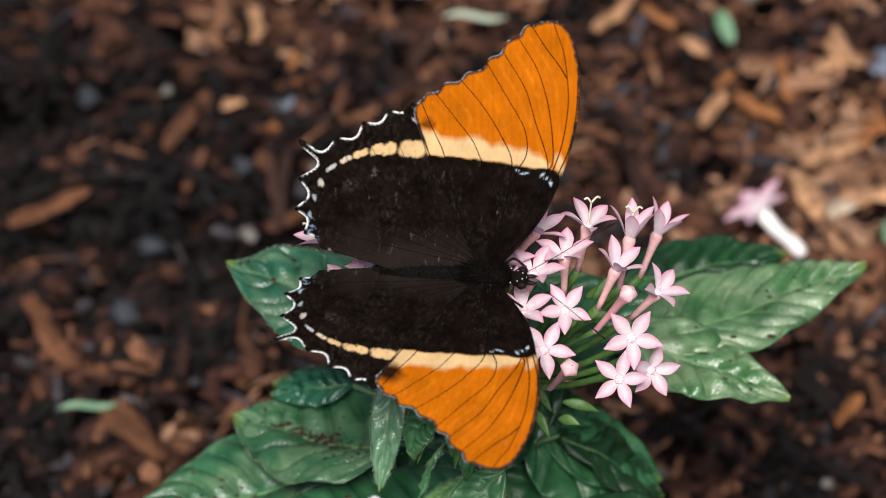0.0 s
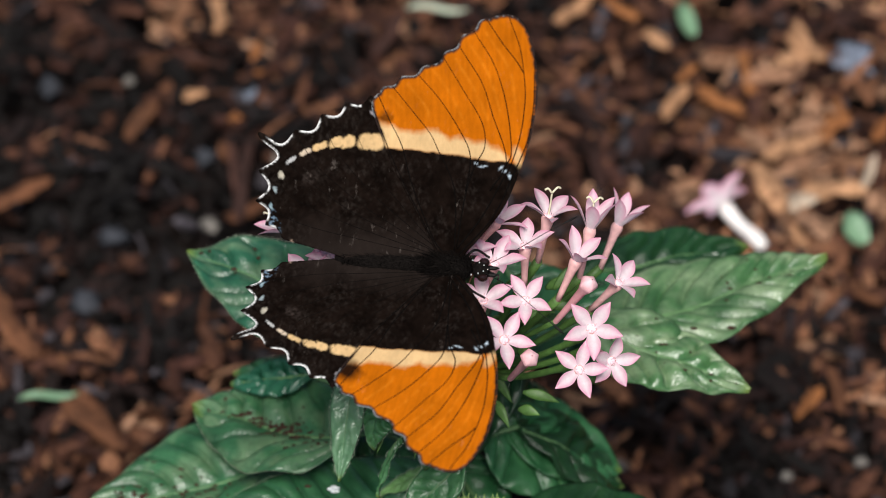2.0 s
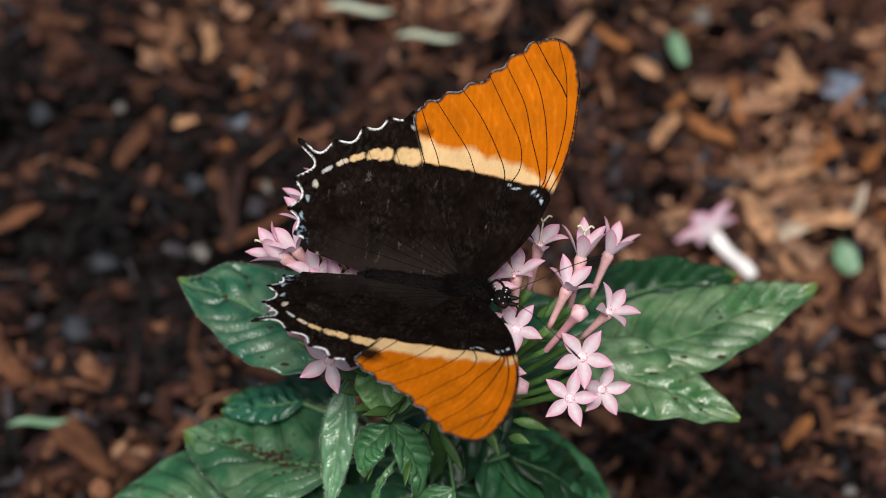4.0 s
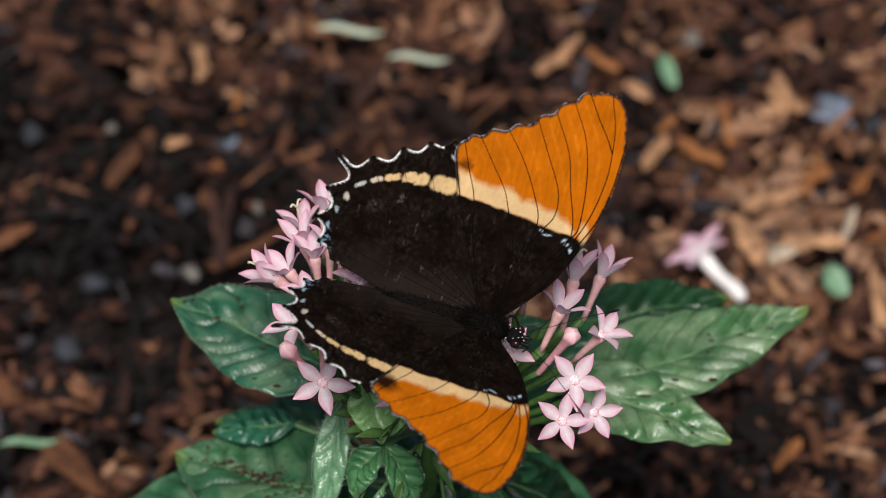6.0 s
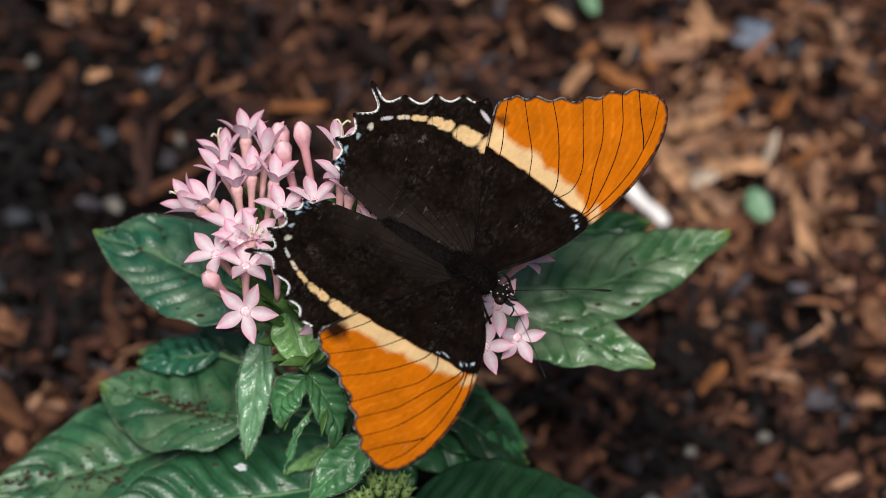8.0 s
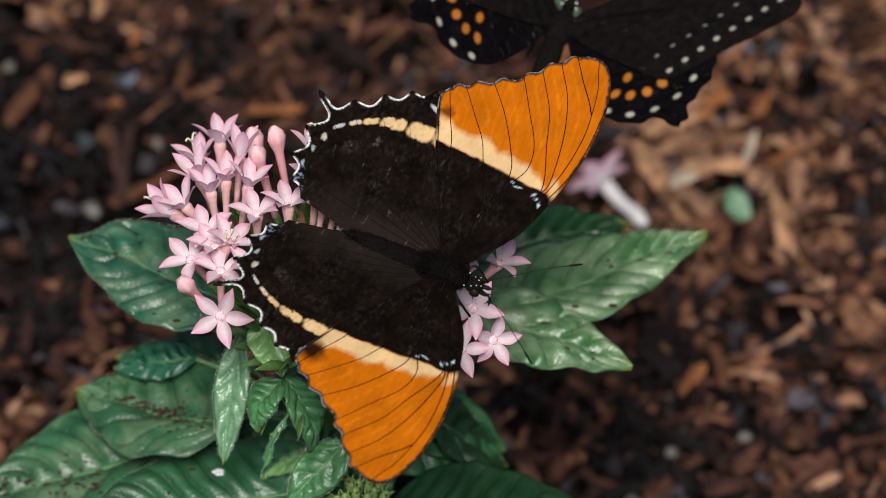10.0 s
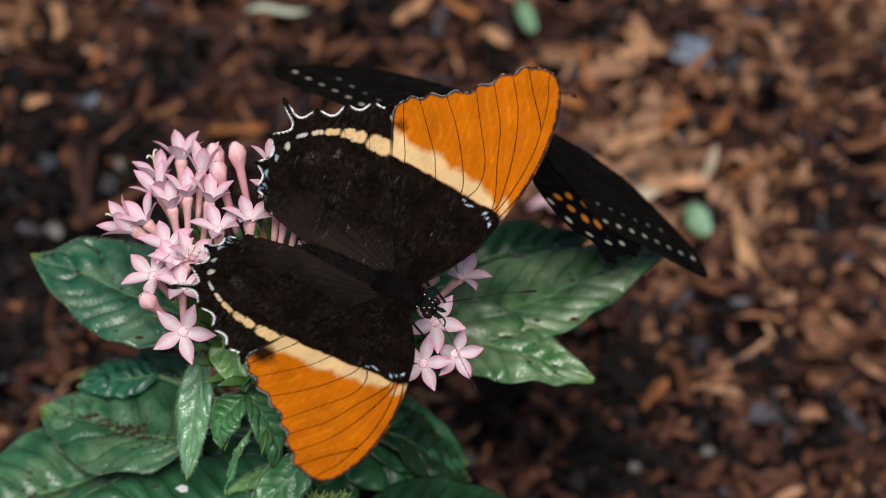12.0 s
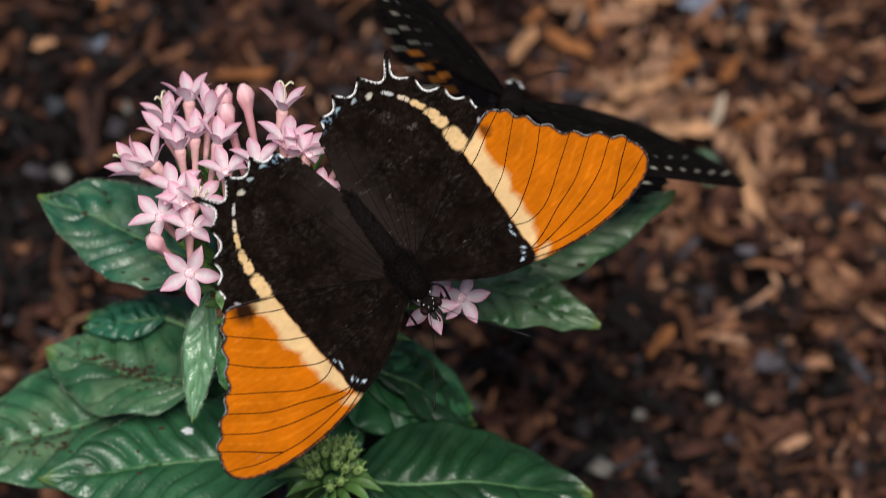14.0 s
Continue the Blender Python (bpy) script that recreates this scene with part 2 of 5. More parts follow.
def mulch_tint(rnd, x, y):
    """Litter darker in set patches, lighter and more orange to the right and rear."""
    paler = 0.40 + 1.4 * noise.noise(Vector((x * 14, y * 14, 2))) + 5.8 * x + 5.0 * (y - 0.15) - sum(0.8 * math.exp(-((x - a) ** 2 + (y - b) ** 2) / c ** 2) for a, b, c in DARK_PATCHES)
    k = rnd.gauss(0.82 + 1.8 * paler + 2.6 * noise.noise(Vector((x * 75, y * 75, 6))) + 1.5 * noise.noise(Vector((x * 170, y * 170, 16))), 1.3)
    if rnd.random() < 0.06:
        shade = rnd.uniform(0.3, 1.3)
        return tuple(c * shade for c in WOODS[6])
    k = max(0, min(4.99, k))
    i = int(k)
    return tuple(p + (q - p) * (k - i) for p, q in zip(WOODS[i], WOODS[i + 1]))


def build_mulch():
    rnd = random.Random(11)
    g = Geo()
    for k in range(36000):
        x, y = rnd.uniform(-0.19, 0.22), rnd.uniform(-0.02, 0.36)
        sort = rnd.random()
        if sort < 0.45:        # crumbs
            length = rnd.uniform(0.0016, 0.0046)
            width = length * rnd.uniform(0.5, 0.95)
        elif sort < 0.84:      # splinters
            length = rnd.uniform(0.0035, 0.011)
            width = length * rnd.uniform(0.12, 0.30)
        else:                  # broad chips
            length = rnd.uniform(0.004, 0.011)
            width = length * rnd.uniform(0.28, 0.5)
        verts, faces = chip_shape(rnd, length, width, width * rnd.uniform(0.3, 0.8), 4 if length > 0.006 else 3, 5 if length > 0.006 else 4)
        hump = 0.0110 * noise.noise(Vector((x * 36, y * 36, 4))) + 0.0095 * noise.noise(Vector((x * 95, y * 90, 9)))
        m = pose(x, y, rnd.uniform(-0.005, 0.005) + hump, rnd.gauss(0, 28), rnd.gauss(0, 20), rnd.uniform(0, 360))
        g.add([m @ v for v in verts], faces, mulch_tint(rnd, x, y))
    ob = new("mulch", g.mesh("mulch", MULCH, smooth=False))
    tagged(ob, "reddish brown shredded bark mulch covering the soil", "mulch", kind="stuff")


# foot and tip of each chip, its width in mm and its tone
CHIPS_RIGHT = [
    (0.0687, 0.1754, 0.0791, 0.1820, 4.1, 3),
    (0.0791, 0.1820, 0.0841, 0.1862, 4.7, 2),
    (0.0656, 0.1730, 0.0703, 0.1594, 4.7, 3),
    (0.0710, 0.1626, 0.0770, 0.1634, 4.7, 4),
    (0.0753, 0.1650, 0.0861, 0.1675, 4.9, 3),
    (0.0703, 0.1594, 0.0746, 0.1500, 2.6, 3),
    (0.0877, 0.2181, 0.0964, 0.2216, 2.9, 3),
    (0.0765, 0.2154, 0.0802, 0.2044, 3.3, 3),
    (0.0710, 0.2001, 0.0739, 0.2060, 2.9, 3),
    (0.0471, 0.1882, 0.0515, 0.1957, 3.3, 3),
    (0.0545, 0.1941, 0.0621, 0.1901, 3.5, 2),
    (0.0639, 0.2051, 0.0653, 0.1934, 3.3, 2),
    (0.0430, 0.2124, 0.0473, 0.2079, 4.1, 3),
]
CHIPS_EDGE = [
    (0.0504, 0.1982, 0.0536, 0.2024, 2.9, 2),
    (0.0910, 0.1818, 0.0941, 0.1868, 2.9, 2),
    (0.0833, 0.1928, 0.0853, 0.1854, 2.6, 2),
    (0.0872, 0.1676, 0.0901, 0.1756, 2.1, 4),
    (0.0931, 0.1673, 0.0983, 0.1706, 1.8, 2),
    (0.0937, 0.1573, 0.0962, 0.1408, 3.5, 3),
    (0.0248, 0.2156, 0.0323, 0.2251, 3.5, 3),
    (0.0353, 0.2217, 0.0413, 0.2167, 2.9, 2),
    (0.0781, 0.1162, 0.0792, 0.1058, 2.9, 1),
    (0.0834, 0.1407, 0.0889, 0.1346, 2.9, 1),
    (-0.0153, 0.1826, -0.0046, 0.1850, 2.9, 2),
    (0.0712, 0.1052, 0.0750, 0.1112, 2.9, 2),
    (0.0745, 0.2109, 0.0778, 0.2050, 3.5, 3),
    (-0.0422, 0.1593, -0.0402, 0.1818, 3.0, 0),
    (0.0696, 0.1982, 0.0748, 0.2050, 2.6, 3),
]
CHIPS_LEFT = [
    (-0.0489, 0.2210, -0.0479, 0.2125, 3.5, 3),
    (-0.0403, 0.2075, -0.0391, 0.1992, 2.6, 2),
    (-0.0550, 0.1927, -0.0511, 0.1936, 3.0, 3),
    (-0.0662, 0.1820, -0.0611, 0.1895, 4.1, 1),
    (-0.0430, 0.1582, -0.0297, 0.1687, 2.9, 1),
    (-0.0449, 0.1855, -0.0424, 0.1875, 2.3, 2),
    (-0.0852, 0.1711, -0.0721, 0.1739, 2.3, 0),
    (-0.0750, 0.1066, -0.0655, 0.0971, 4.1, 1),
    (-0.0465, 0.1787, -0.0456, 0.1745, 2.3, 1),
    (-0.0440, 0.1758, -0.0413, 0.1614, 2.6, 0),
    (-0.0146, 0.2058, -0.0099, 0.2152, 3.0, 0),
    (-0.0917, 0.1362, -0.0840, 0.1210, 5.3, 1),
    (-0.0738, 0.1090, -0.0666, 0.0987, 4.1, 1),
    (-0.0965, 0.1604, -0.0833, 0.1668, 4.7, 1),
]


def build_chips():
    rnd = random.Random(5)
    words = ("dark reddish brown", "brown", "orange-brown", "pale orange", "weathered pale")
    for x0, y0, x1, y1, wide, tone in CHIPS_RIGHT + CHIPS_EDGE + CHIPS_LEFT:
        length = math.hypot(x1 - x0, y1 - y0) * 1.1
        verts, faces = chip_shape(rnd, length, wide / 1000, wide / 1000 * 0.5, 5, 6)
        ob = new("wood_chip", Geo().add(verts, faces).mesh("wood_chip", CHIPWOODS[tone], smooth=False))
        ob.matrix_basis = pose((x0 + x1) / 2, (y0 + y1) / 2, 0.0095, rnd.gauss(0, 8), rnd.gauss(0, 5), math.degrees(math.atan2(y1 - y0, x1 - x0)))
        tagged(ob, f"{'long' if length > 0.009 else 'short'} torn {words[tone]} wood chip on the mulch", "wood chip", "loose wood chips")


PEBBLES = [
    (0.0881, 0.2040, 9.9, 1),
    (0.0578, 0.2261, 4.9, 2),
    (-0.0409, 0.1935, 4.0, 1),
    (-0.0838, 0.1950, 5.3, 0),
    (-0.0731, 0.1339, 7.3, 0),
    (-0.0685, 0.1524, 6.4, 0),
    (-0.0668, 0.1969, 2.8, 2),
    (-0.0594, 0.2095, 3.5, 0),
    (-0.0351, 0.1743, 3.5, 2),
    (-0.0487, 0.1557, 4.0, 2),
    (-0.0499, 0.1749, 4.7, 0),
    (0.0963, 0.2004, 4.7, 0),
    (0.0729, 0.2162, 3.0, 0),
    (0.0596, 0.0753, 4.7, 2),
    (0.0350, 0.0914, 3.0, 2),
    (0.0830, 0.0927, 2.8, 2),
    (0.0681, 0.0891, 2.6, 2),
    (0.0625, 0.1992, 2.8, 0),
]
BITS = [
    (-0.0081, 0.2273, 0.0054, 0.2273, 1.4, "pale"),
    (0.0502, 0.2285, 0.0540, 0.2200, 4.0, "green"),
    (-0.0852, 0.1170, -0.0733, 0.1189, 1.6, "green"),
    (0.0823, 0.1666, 0.0876, 0.1611, 5.6, "green"),
    (-0.0237, 0.2359, -0.0089, 0.2352, 1.6, "pale"),
]


def build_pebbles():
    words = ("grey", "pale blue-grey", "off-white")
    for k, (x, y, d, tone) in enumerate(PEBBLES):
        r = d / 2000
        g = ball(Geo(), (0, 0, 0), (r * 0.95, r * 0.75, r * 0.6), 14, 0.9, seed=k)
        ob = new("pebble", g.mesh("pebble", STONES[tone]))
        ob.matrix_basis = pose(x, y + 0.0022, 0.0070, 0, 0, 40 * k)
        tagged(ob, f"small {words[tone]} pebble lying in the mulch", "pebble", "pebbles in the mulch")


def build_bits():
    for x0, y0, x1, y1, wide, kind in BITS:
        length = math.hypot(x1 - x0, y1 - y0)
        g = Geo()
        path = [(length * (t / 6 - 0.5), 0, 0.0009 * math.sin(t)) for t in range(7)]
        tube(g, path, [wide / 2000 * s for s in (0.25, 0.75, 1, 1, 0.95, 0.7, 0.2)], 8, flat=0.22)
        ob = new("fallen_leaf", g.mesh("fallen_leaf", BITGREEN if kind == "green" else BITPALE))
        ob.matrix_basis = pose((x0 + x1) / 2, (y0 + y1) / 2 - 0.0104, 0.0115, 0, 0, math.degrees(math.atan2(y1 - y0, x1 - x0)))
        tagged(ob, "small fallen green leaf on the mulch" if kind == "green" else "pale dry grey-green leaf sliver on the mulch", "fallen leaf", "fallen leaves")


# ---- the flowering plant ----
UMBEL = Vector((0.0000, 0.0134, 0.1403))
PLANT_BASE = Vector((UMBEL.x, UMBEL.y + 0.004, 0.0))
NODE = UMBEL + Vector((0.0, 0.002, -0.014))


def petal_geo(length, width, lift, curl, seed):
    """One pointed petal along x, white at its foot and pinker towards rim and tip."""
    g = Geo()
    n, w = 10, 6
    verts, faces, tints = [], [], []
    for i in range(n + 1):
        t = i / n
        half = width / 2 * (0.42 + 0.58 * math.sin(math.pi / 2 * min(1, t / 0.42))) * (1 - max(0, (t - 0.40) / 0.60) ** 1.75)
        half = max(half, 0.00006)
        for k in range(w + 1):
            s = 2 * k / w - 1
            x = length * t
            z = length * (lift * t + curl * t * t) + abs(s) ** 1.6 * half * 0.45 - 0.00012 * math.exp(-(s / 0.18) ** 2) * (1 - t)
            verts.append((0.0006 + x, s * half, z))
            pink = 0.10 + 0.55 * max(0, t - 0.45) / 0.55 + 0.75 * abs(s) ** 2.0 * min(1, t * 3)
            pink = min(1, max(0, pink + 0.12 * noise.noise(Vector((t * 3, s, seed))) + 0.16 * noise.noise(Vector((t * 1.5, s * 6, seed + 20)))))
            tints.append(tuple(a + (b - a) * pink for a, b in zip((0.96, 0.86, 0.91), (0.87, 0.38, 0.56))))
    for i in range(n):
        for k in range(w):
            a = i * (w + 1) + k
            faces.append((a, a + 1, a + w + 2, a + w + 1))
    return g.add(verts, faces, tints)


def thick(ob, mm):
    md = ob.modifiers.new("thickness", "SOLIDIFY")
    md.thickness, md.offset = mm / 1000, 0
    return ob


def flower_parts():
    petals = []
    for k, (lift, curl) in enumerate(((0.32, -0.15), (0.55, -0.25), (0.85, -0.30), (1.30, -0.35), (2.0, -0.5))):
        petals.append(petal_geo(0.0050 / (1 + 0.22 * lift), 0.0024, lift, curl, k).mesh("petal", PETAL))
    g = Geo()
    path = [(0, 0, -0.0085), (0, 0, -0.0065), (0, 0, -0.0045), (0, 0, -0.002), (0, 0, -0.0005), (0, 0, 0.0002)]
    tube(g, path, [0.0005, 0.00055, 0.0006, 0.0008, 0.0011, 0.0009], 10)
    tube_mesh = g.mesh("flower", TUBE)
    g = Geo()
    rnd = random.Random(2)
    for k in range(9):
        a, r = rnd.uniform(0, 6.28), rnd.uniform(0.0002, 0.0007)
        foot = Vector((math.cos(a) * r, math.sin(a) * r, 0.0001))
        tube(g, [foot, foot + Vector((math.cos(a) * 0.0003, math.sin(a) * 0.0003, 0.0008))], [0.00012, 0.00004], 4)
    ball(g, (0, 0, 0.0001), (0.0008, 0.0008, 0.0003), 10)
    throat = g.mesh("throat", THROAT)
    g = Geo()
    tube(g, spline([(0, 0, -0.001), (0.0001, 0, 0.002), (0.0004, 0.0002, 0.0045)], 4), 0.00016, 6)
    tube(g, spline([(0.0004, 0.0002, 0.0044), (0.0012, 0.0003, 0.0053), (0.0017, 0.0002, 0.0050)], 4), 0.00018, 6)
    tube(g, spline([(0.0004, 0.0002, 0.0044), (-0.0004, 0.0001, 0.0054), (-0.0010, 0.0, 0.0052)], 4), 0.00018, 6)
    style = g.mesh("style", CREAM)
    g = Geo()
    for k in range(5):
        a = 2 * math.pi * (k + 0.5) / 5
        c, s = math.cos(a), math.sin(a)
        tube(g, spline([(c * 0.0007, s * 0.0007, 0), (c * 0.0008, s * 0.0008, 0.0012), (c * 0.0011, s * 0.0011, 0.0022)], 3), [0.0001] * 4 + [0.0002] * 3, 5)
    stamens = g.mesh("stamen_ring", CREAM)
    return petals, tube_mesh, throat, style, stamens


FLOWERS_SIDE = [
    (0.0117, -0.0032, 0.1664, 0.00, -0.45, 0.89, 0),
    (0.0227, -0.0022, 0.1585, 0.04, -0.56, 0.83, 0),
    (0.0207, -0.0079, 0.1547, 0.00, -0.73, 0.68, 0),
    (0.0261, -0.0033, 0.1517, 0.34, -0.79, 0.51, 0),
    (0.0117, 0.0053, 0.1701, 0.00, 0.10, 0.99, 1),
    (0.0202, 0.0065, 0.1655, 0.34, 0.22, 0.91, 2),
    (0.0156, 0.0127, 0.1694, 0.18, 0.30, 0.94, 2),
    (0.0227, 0.0147, 0.1642, 0.19, 0.49, 0.85, 3),
    (0.0279, 0.0257, 0.1530, 0.34, 0.45, 0.82, 3),
    (0.0274, 0.0082, 0.1579, 0.54, -0.03, 0.84, 2),
    (0.0082, -0.0089, 0.1632, 0.24, -0.45, 0.86, 0),
    (0.0066, 0.0013, 0.1703, 0.25, 0.02, 0.97, 1),
    (0.0047, -0.0044, 0.1677, 0.08, -0.04, 1.00, 1),
    (0.0071, 0.0089, 0.1722, 0.57, 0.19, 0.80, 2),
]
FLOWERS_FRONT = [
    (-0.0187, -0.0049, 0.1603, -0.06, -0.83, 0.55, 0),
    (-0.0059, -0.0090, 0.1638, 0.11, -0.87, 0.48, 0),
    (-0.0135, -0.0008, 0.1669, 0.00, 0.05, 1.00, 1),
    (-0.0225, 0.0315, 0.1578, -0.22, 0.37, 0.90, 2),
    (-0.0203, 0.0174, 0.1660, -0.13, 0.30, 0.94, 2),
    (-0.0154, 0.0235, 0.1677, 0.09, 0.50, 0.86, 3),
    (-0.0267, 0.0189, 0.1589, -0.81, 0.17, 0.57, 3),
    (-0.0212, 0.0093, 0.1652, 0.06, -0.04, 1.00, 1),
    (-0.0236, 0.0058, 0.1621, -0.36, -0.22, 0.91, 1),
    (-0.0173, 0.0050, 0.1671, 0.27, 0.10, 0.96, 2),
    (-0.0126, 0.0082, 0.1704, 0.00, 0.14, 0.99, 1),
    (-0.0187, 0.0011, 0.1645, 0.00, 0.05, 1.00, 1),
    (-0.0032, 0.0201, 0.1724, 0.18, 0.42, 0.89, 3),
]
FLOWERS_BACK = [
    (-0.0075, 0.0085, 0.1721, 0.00, 0.28, 0.96, 2),
    (-0.0015, 0.0091, 0.1730, 0.17, 0.26, 0.95, 2),
    (0.0021, 0.0027, 0.1714, 0.37, 0.16, 0.92, 2),
    (-0.0189, 0.0339, 0.1600, 0.00, 0.47, 0.88, 2),
    (-0.0178, 0.0184, 0.1677, 0.00, 0.34, 0.94, 2),
    (-0.0247, 0.0183, 0.1616, -0.57, 0.18, 0.80, 2),
    (-0.0140, 0.0147, 0.1702, 0.18, 0.39, 0.90, 3),
    (-0.0028, 0.0124, 0.1732, 0.09, 0.31, 0.95, 2),
    (0.0009, 0.0094, 0.1730, 0.24, 0.25, 0.94, 2),
    (-0.0196, 0.0055, 0.1656, -0.17, 0.04, 0.98, 2),
    (-0.0221, 0.0229, 0.1629, -0.37, 0.35, 0.86, 3),
]
BUDS = [
    (-0.0126, 0.0258, 0.1672, 4.6),
    (-0.0121, 0.0196, 0.1704, 4.0),
    (-0.0091, 0.0262, 0.1672, 4.4),
    (0.0121, -0.0103, 0.1598, 3.0),
    (0.0216, 0.0027, 0.1629, 3.0),
    (-0.0237, 0.0014, 0.1598, 4.0),
    (-0.0024, -0.0076, 0.1657, 3.0),
]


def build_flower(plant, at, facing, k, kit, rnd, open_):
    petals, tube_mesh, throat, style, stamens = kit
    size = rnd.uniform(0.92, 1.06)
    fl = new("flower", tube_mesh)
    fl.parent = plant
    m = frame_to(facing, at - PLANT_BASE, rnd.uniform(0, 72))
    fl.matrix_basis = m @ Matrix.Diagonal((size, size, size, 1))
    tagged(fl, "small pale pink five-pointed star flower")
    kind = rnd.choice(((0, 1), (1, 2), (2, 3), (3, 4))[open_])
    for j in range(5):
        p = new("petal", petals[kind])
        p.parent = fl
        p.matrix_basis = pose(0, 0, 0, rnd.uniform(-8, 8), rnd.uniform(-9, 7), 72 * j + rnd.uniform(-5, 5))
    for name, data, yes in (("throat", throat, True), ("style", style, k in (6, 7, 17, 20, 26)), ("stamen_ring", stamens, k in (7, 23))):
        if yes:
            s = new(name, data)
            s.parent = fl
    foot = m @ Vector((0, 0, -0.0083 * size))
    node = NODE - PLANT_BASE
    mid = (foot * 0.55 + node * 0.45) + Vector((0, 0, -0.002))
    g = Geo()
    tube(g, spline([foot, mid, node], 5), [0.0008] * 2 + [0.0006] * 9, 7)
    part("pedicel", g, STEM, plant, "thin green flower stalk")


def build_bud(plant, at, length):
    d = (at - UMBEL)
    d = (d.normalized() + Vector((0, 0, 0.9))).normalized()
    m = frame_to(d, at - PLANT_BASE)
    long = length / 1000
    g = Geo()
    verts, faces, tints = [], [], []
    prof = [(-0.012, 0.0005), (-0.006, 0.0006), (-0.001, 0.0008), (long * 0.25, 0.0013), (long * 0.5, 0.0015), (long * 0.75, 0.0012), (long * 0.95, 0.0005), (long, 0.0001)]
    n = 15
    for i, (z, r) in enumerate(prof):
        for k in range(n):
            a = 2 * math.pi * k / n
            rr = r * (1 + 0.12 * math.cos(5 * a) * (i > 2))
            verts.append(m @ Vector((math.cos(a) * rr, math.sin(a) * rr, z)))
            f = max(0, min(1, z / long))
            tints.append((0.86, 0.42 + 0.14 * f, 0.47 + 0.13 * f))
    for i in range(len(prof) - 1):
        for k in range(n):
            faces.append((i * n + k, i * n + (k + 1) % n, (i + 1) * n + (k + 1) % n, (i + 1) * n + k))
    g.add(verts, faces, tints)
    part("bud", g, BUDPINK, plant, "closed pink flower bud on a slender tube")
    g = Geo()
    foot = m @ Vector((0, 0, -0.0118))
    tube(g, spline([foot, (foot + NODE - PLANT_BASE) * 0.5, NODE - PLANT_BASE], 4), 0.0005, 6)
    part("pedicel", g, STEM, plant, "thin green flower stalk")


def leaf_surface(base, tip, wide, roll, arch, seed, quilt):
    """A function of (t, s) over a quilted, pointed leaf: t from foot to tip, s across from -1 to 1."""
    axis = tip - base
    length = axis.length
    d = axis.normalized()
    side = d.cross(Vector((0, 0, 1))).normalized()
    up = side.cross(d).normalized()
    turn = Matrix.Rotation(radians(roll), 3, d)
    side, up = turn @ side, turn @ up
    veins = max(5, round(length * 1000 / 5.0))

    def at(t, s):
        half = wide / 1000 * (math.sin(math.pi * min(1.0, t ** 0.85)) ** 0.8) * (1 - 0.25 * t) if 0 < t < 1 else 0.0
        half = max(half, 0.0002)
        a = abs(s)
        ph = (t - 0.27 * a ** 1.2 * (1 - 0.4 * t)) * veins + (0.22 if s > 0 else 0) + 0.45 * noise.noise(Vector((t * 5, s * 1.5 + 9, seed))) + 0.35 * math.sin(t * 7 + seed + (2 if s > 0 else 0))
        fr = ph - math.floor(ph)
        pillow = 0.55 * math.sin(math.pi * fr ** 1.25) + 0.45 * (1 - math.exp(-(min(fr, 1 - fr) / 0.10) ** 2))
        h = quilt * (pillow - 0.5) * min(1, a * 4) * (1 - a ** 6) * math.sin(math.pi * min(1, max(0, t))) ** 0.5
        wav = (0.0016 if wide > 5 else 0.0007) * noise.noise(Vector((t * 3.2, s * 1.3, seed * 2.7)))
        edge = (0.0012 if wide > 5 else 0.0005) * a ** 3 * noise.noise(Vector((t * 8, s * 2 + 5, seed)))
        z = arch / 1000 * 4 * t * (1 - t) - 0.30 * half * (1 - a) - 0.20 * half * a * a + h + wav + edge
        p = base + d * (length * t) + side * (half * s * (1 + 0.05 * noise.noise(Vector((t * 7, seed, round(s)))))) + up * z
        return p, pillow, a
    return at, veins


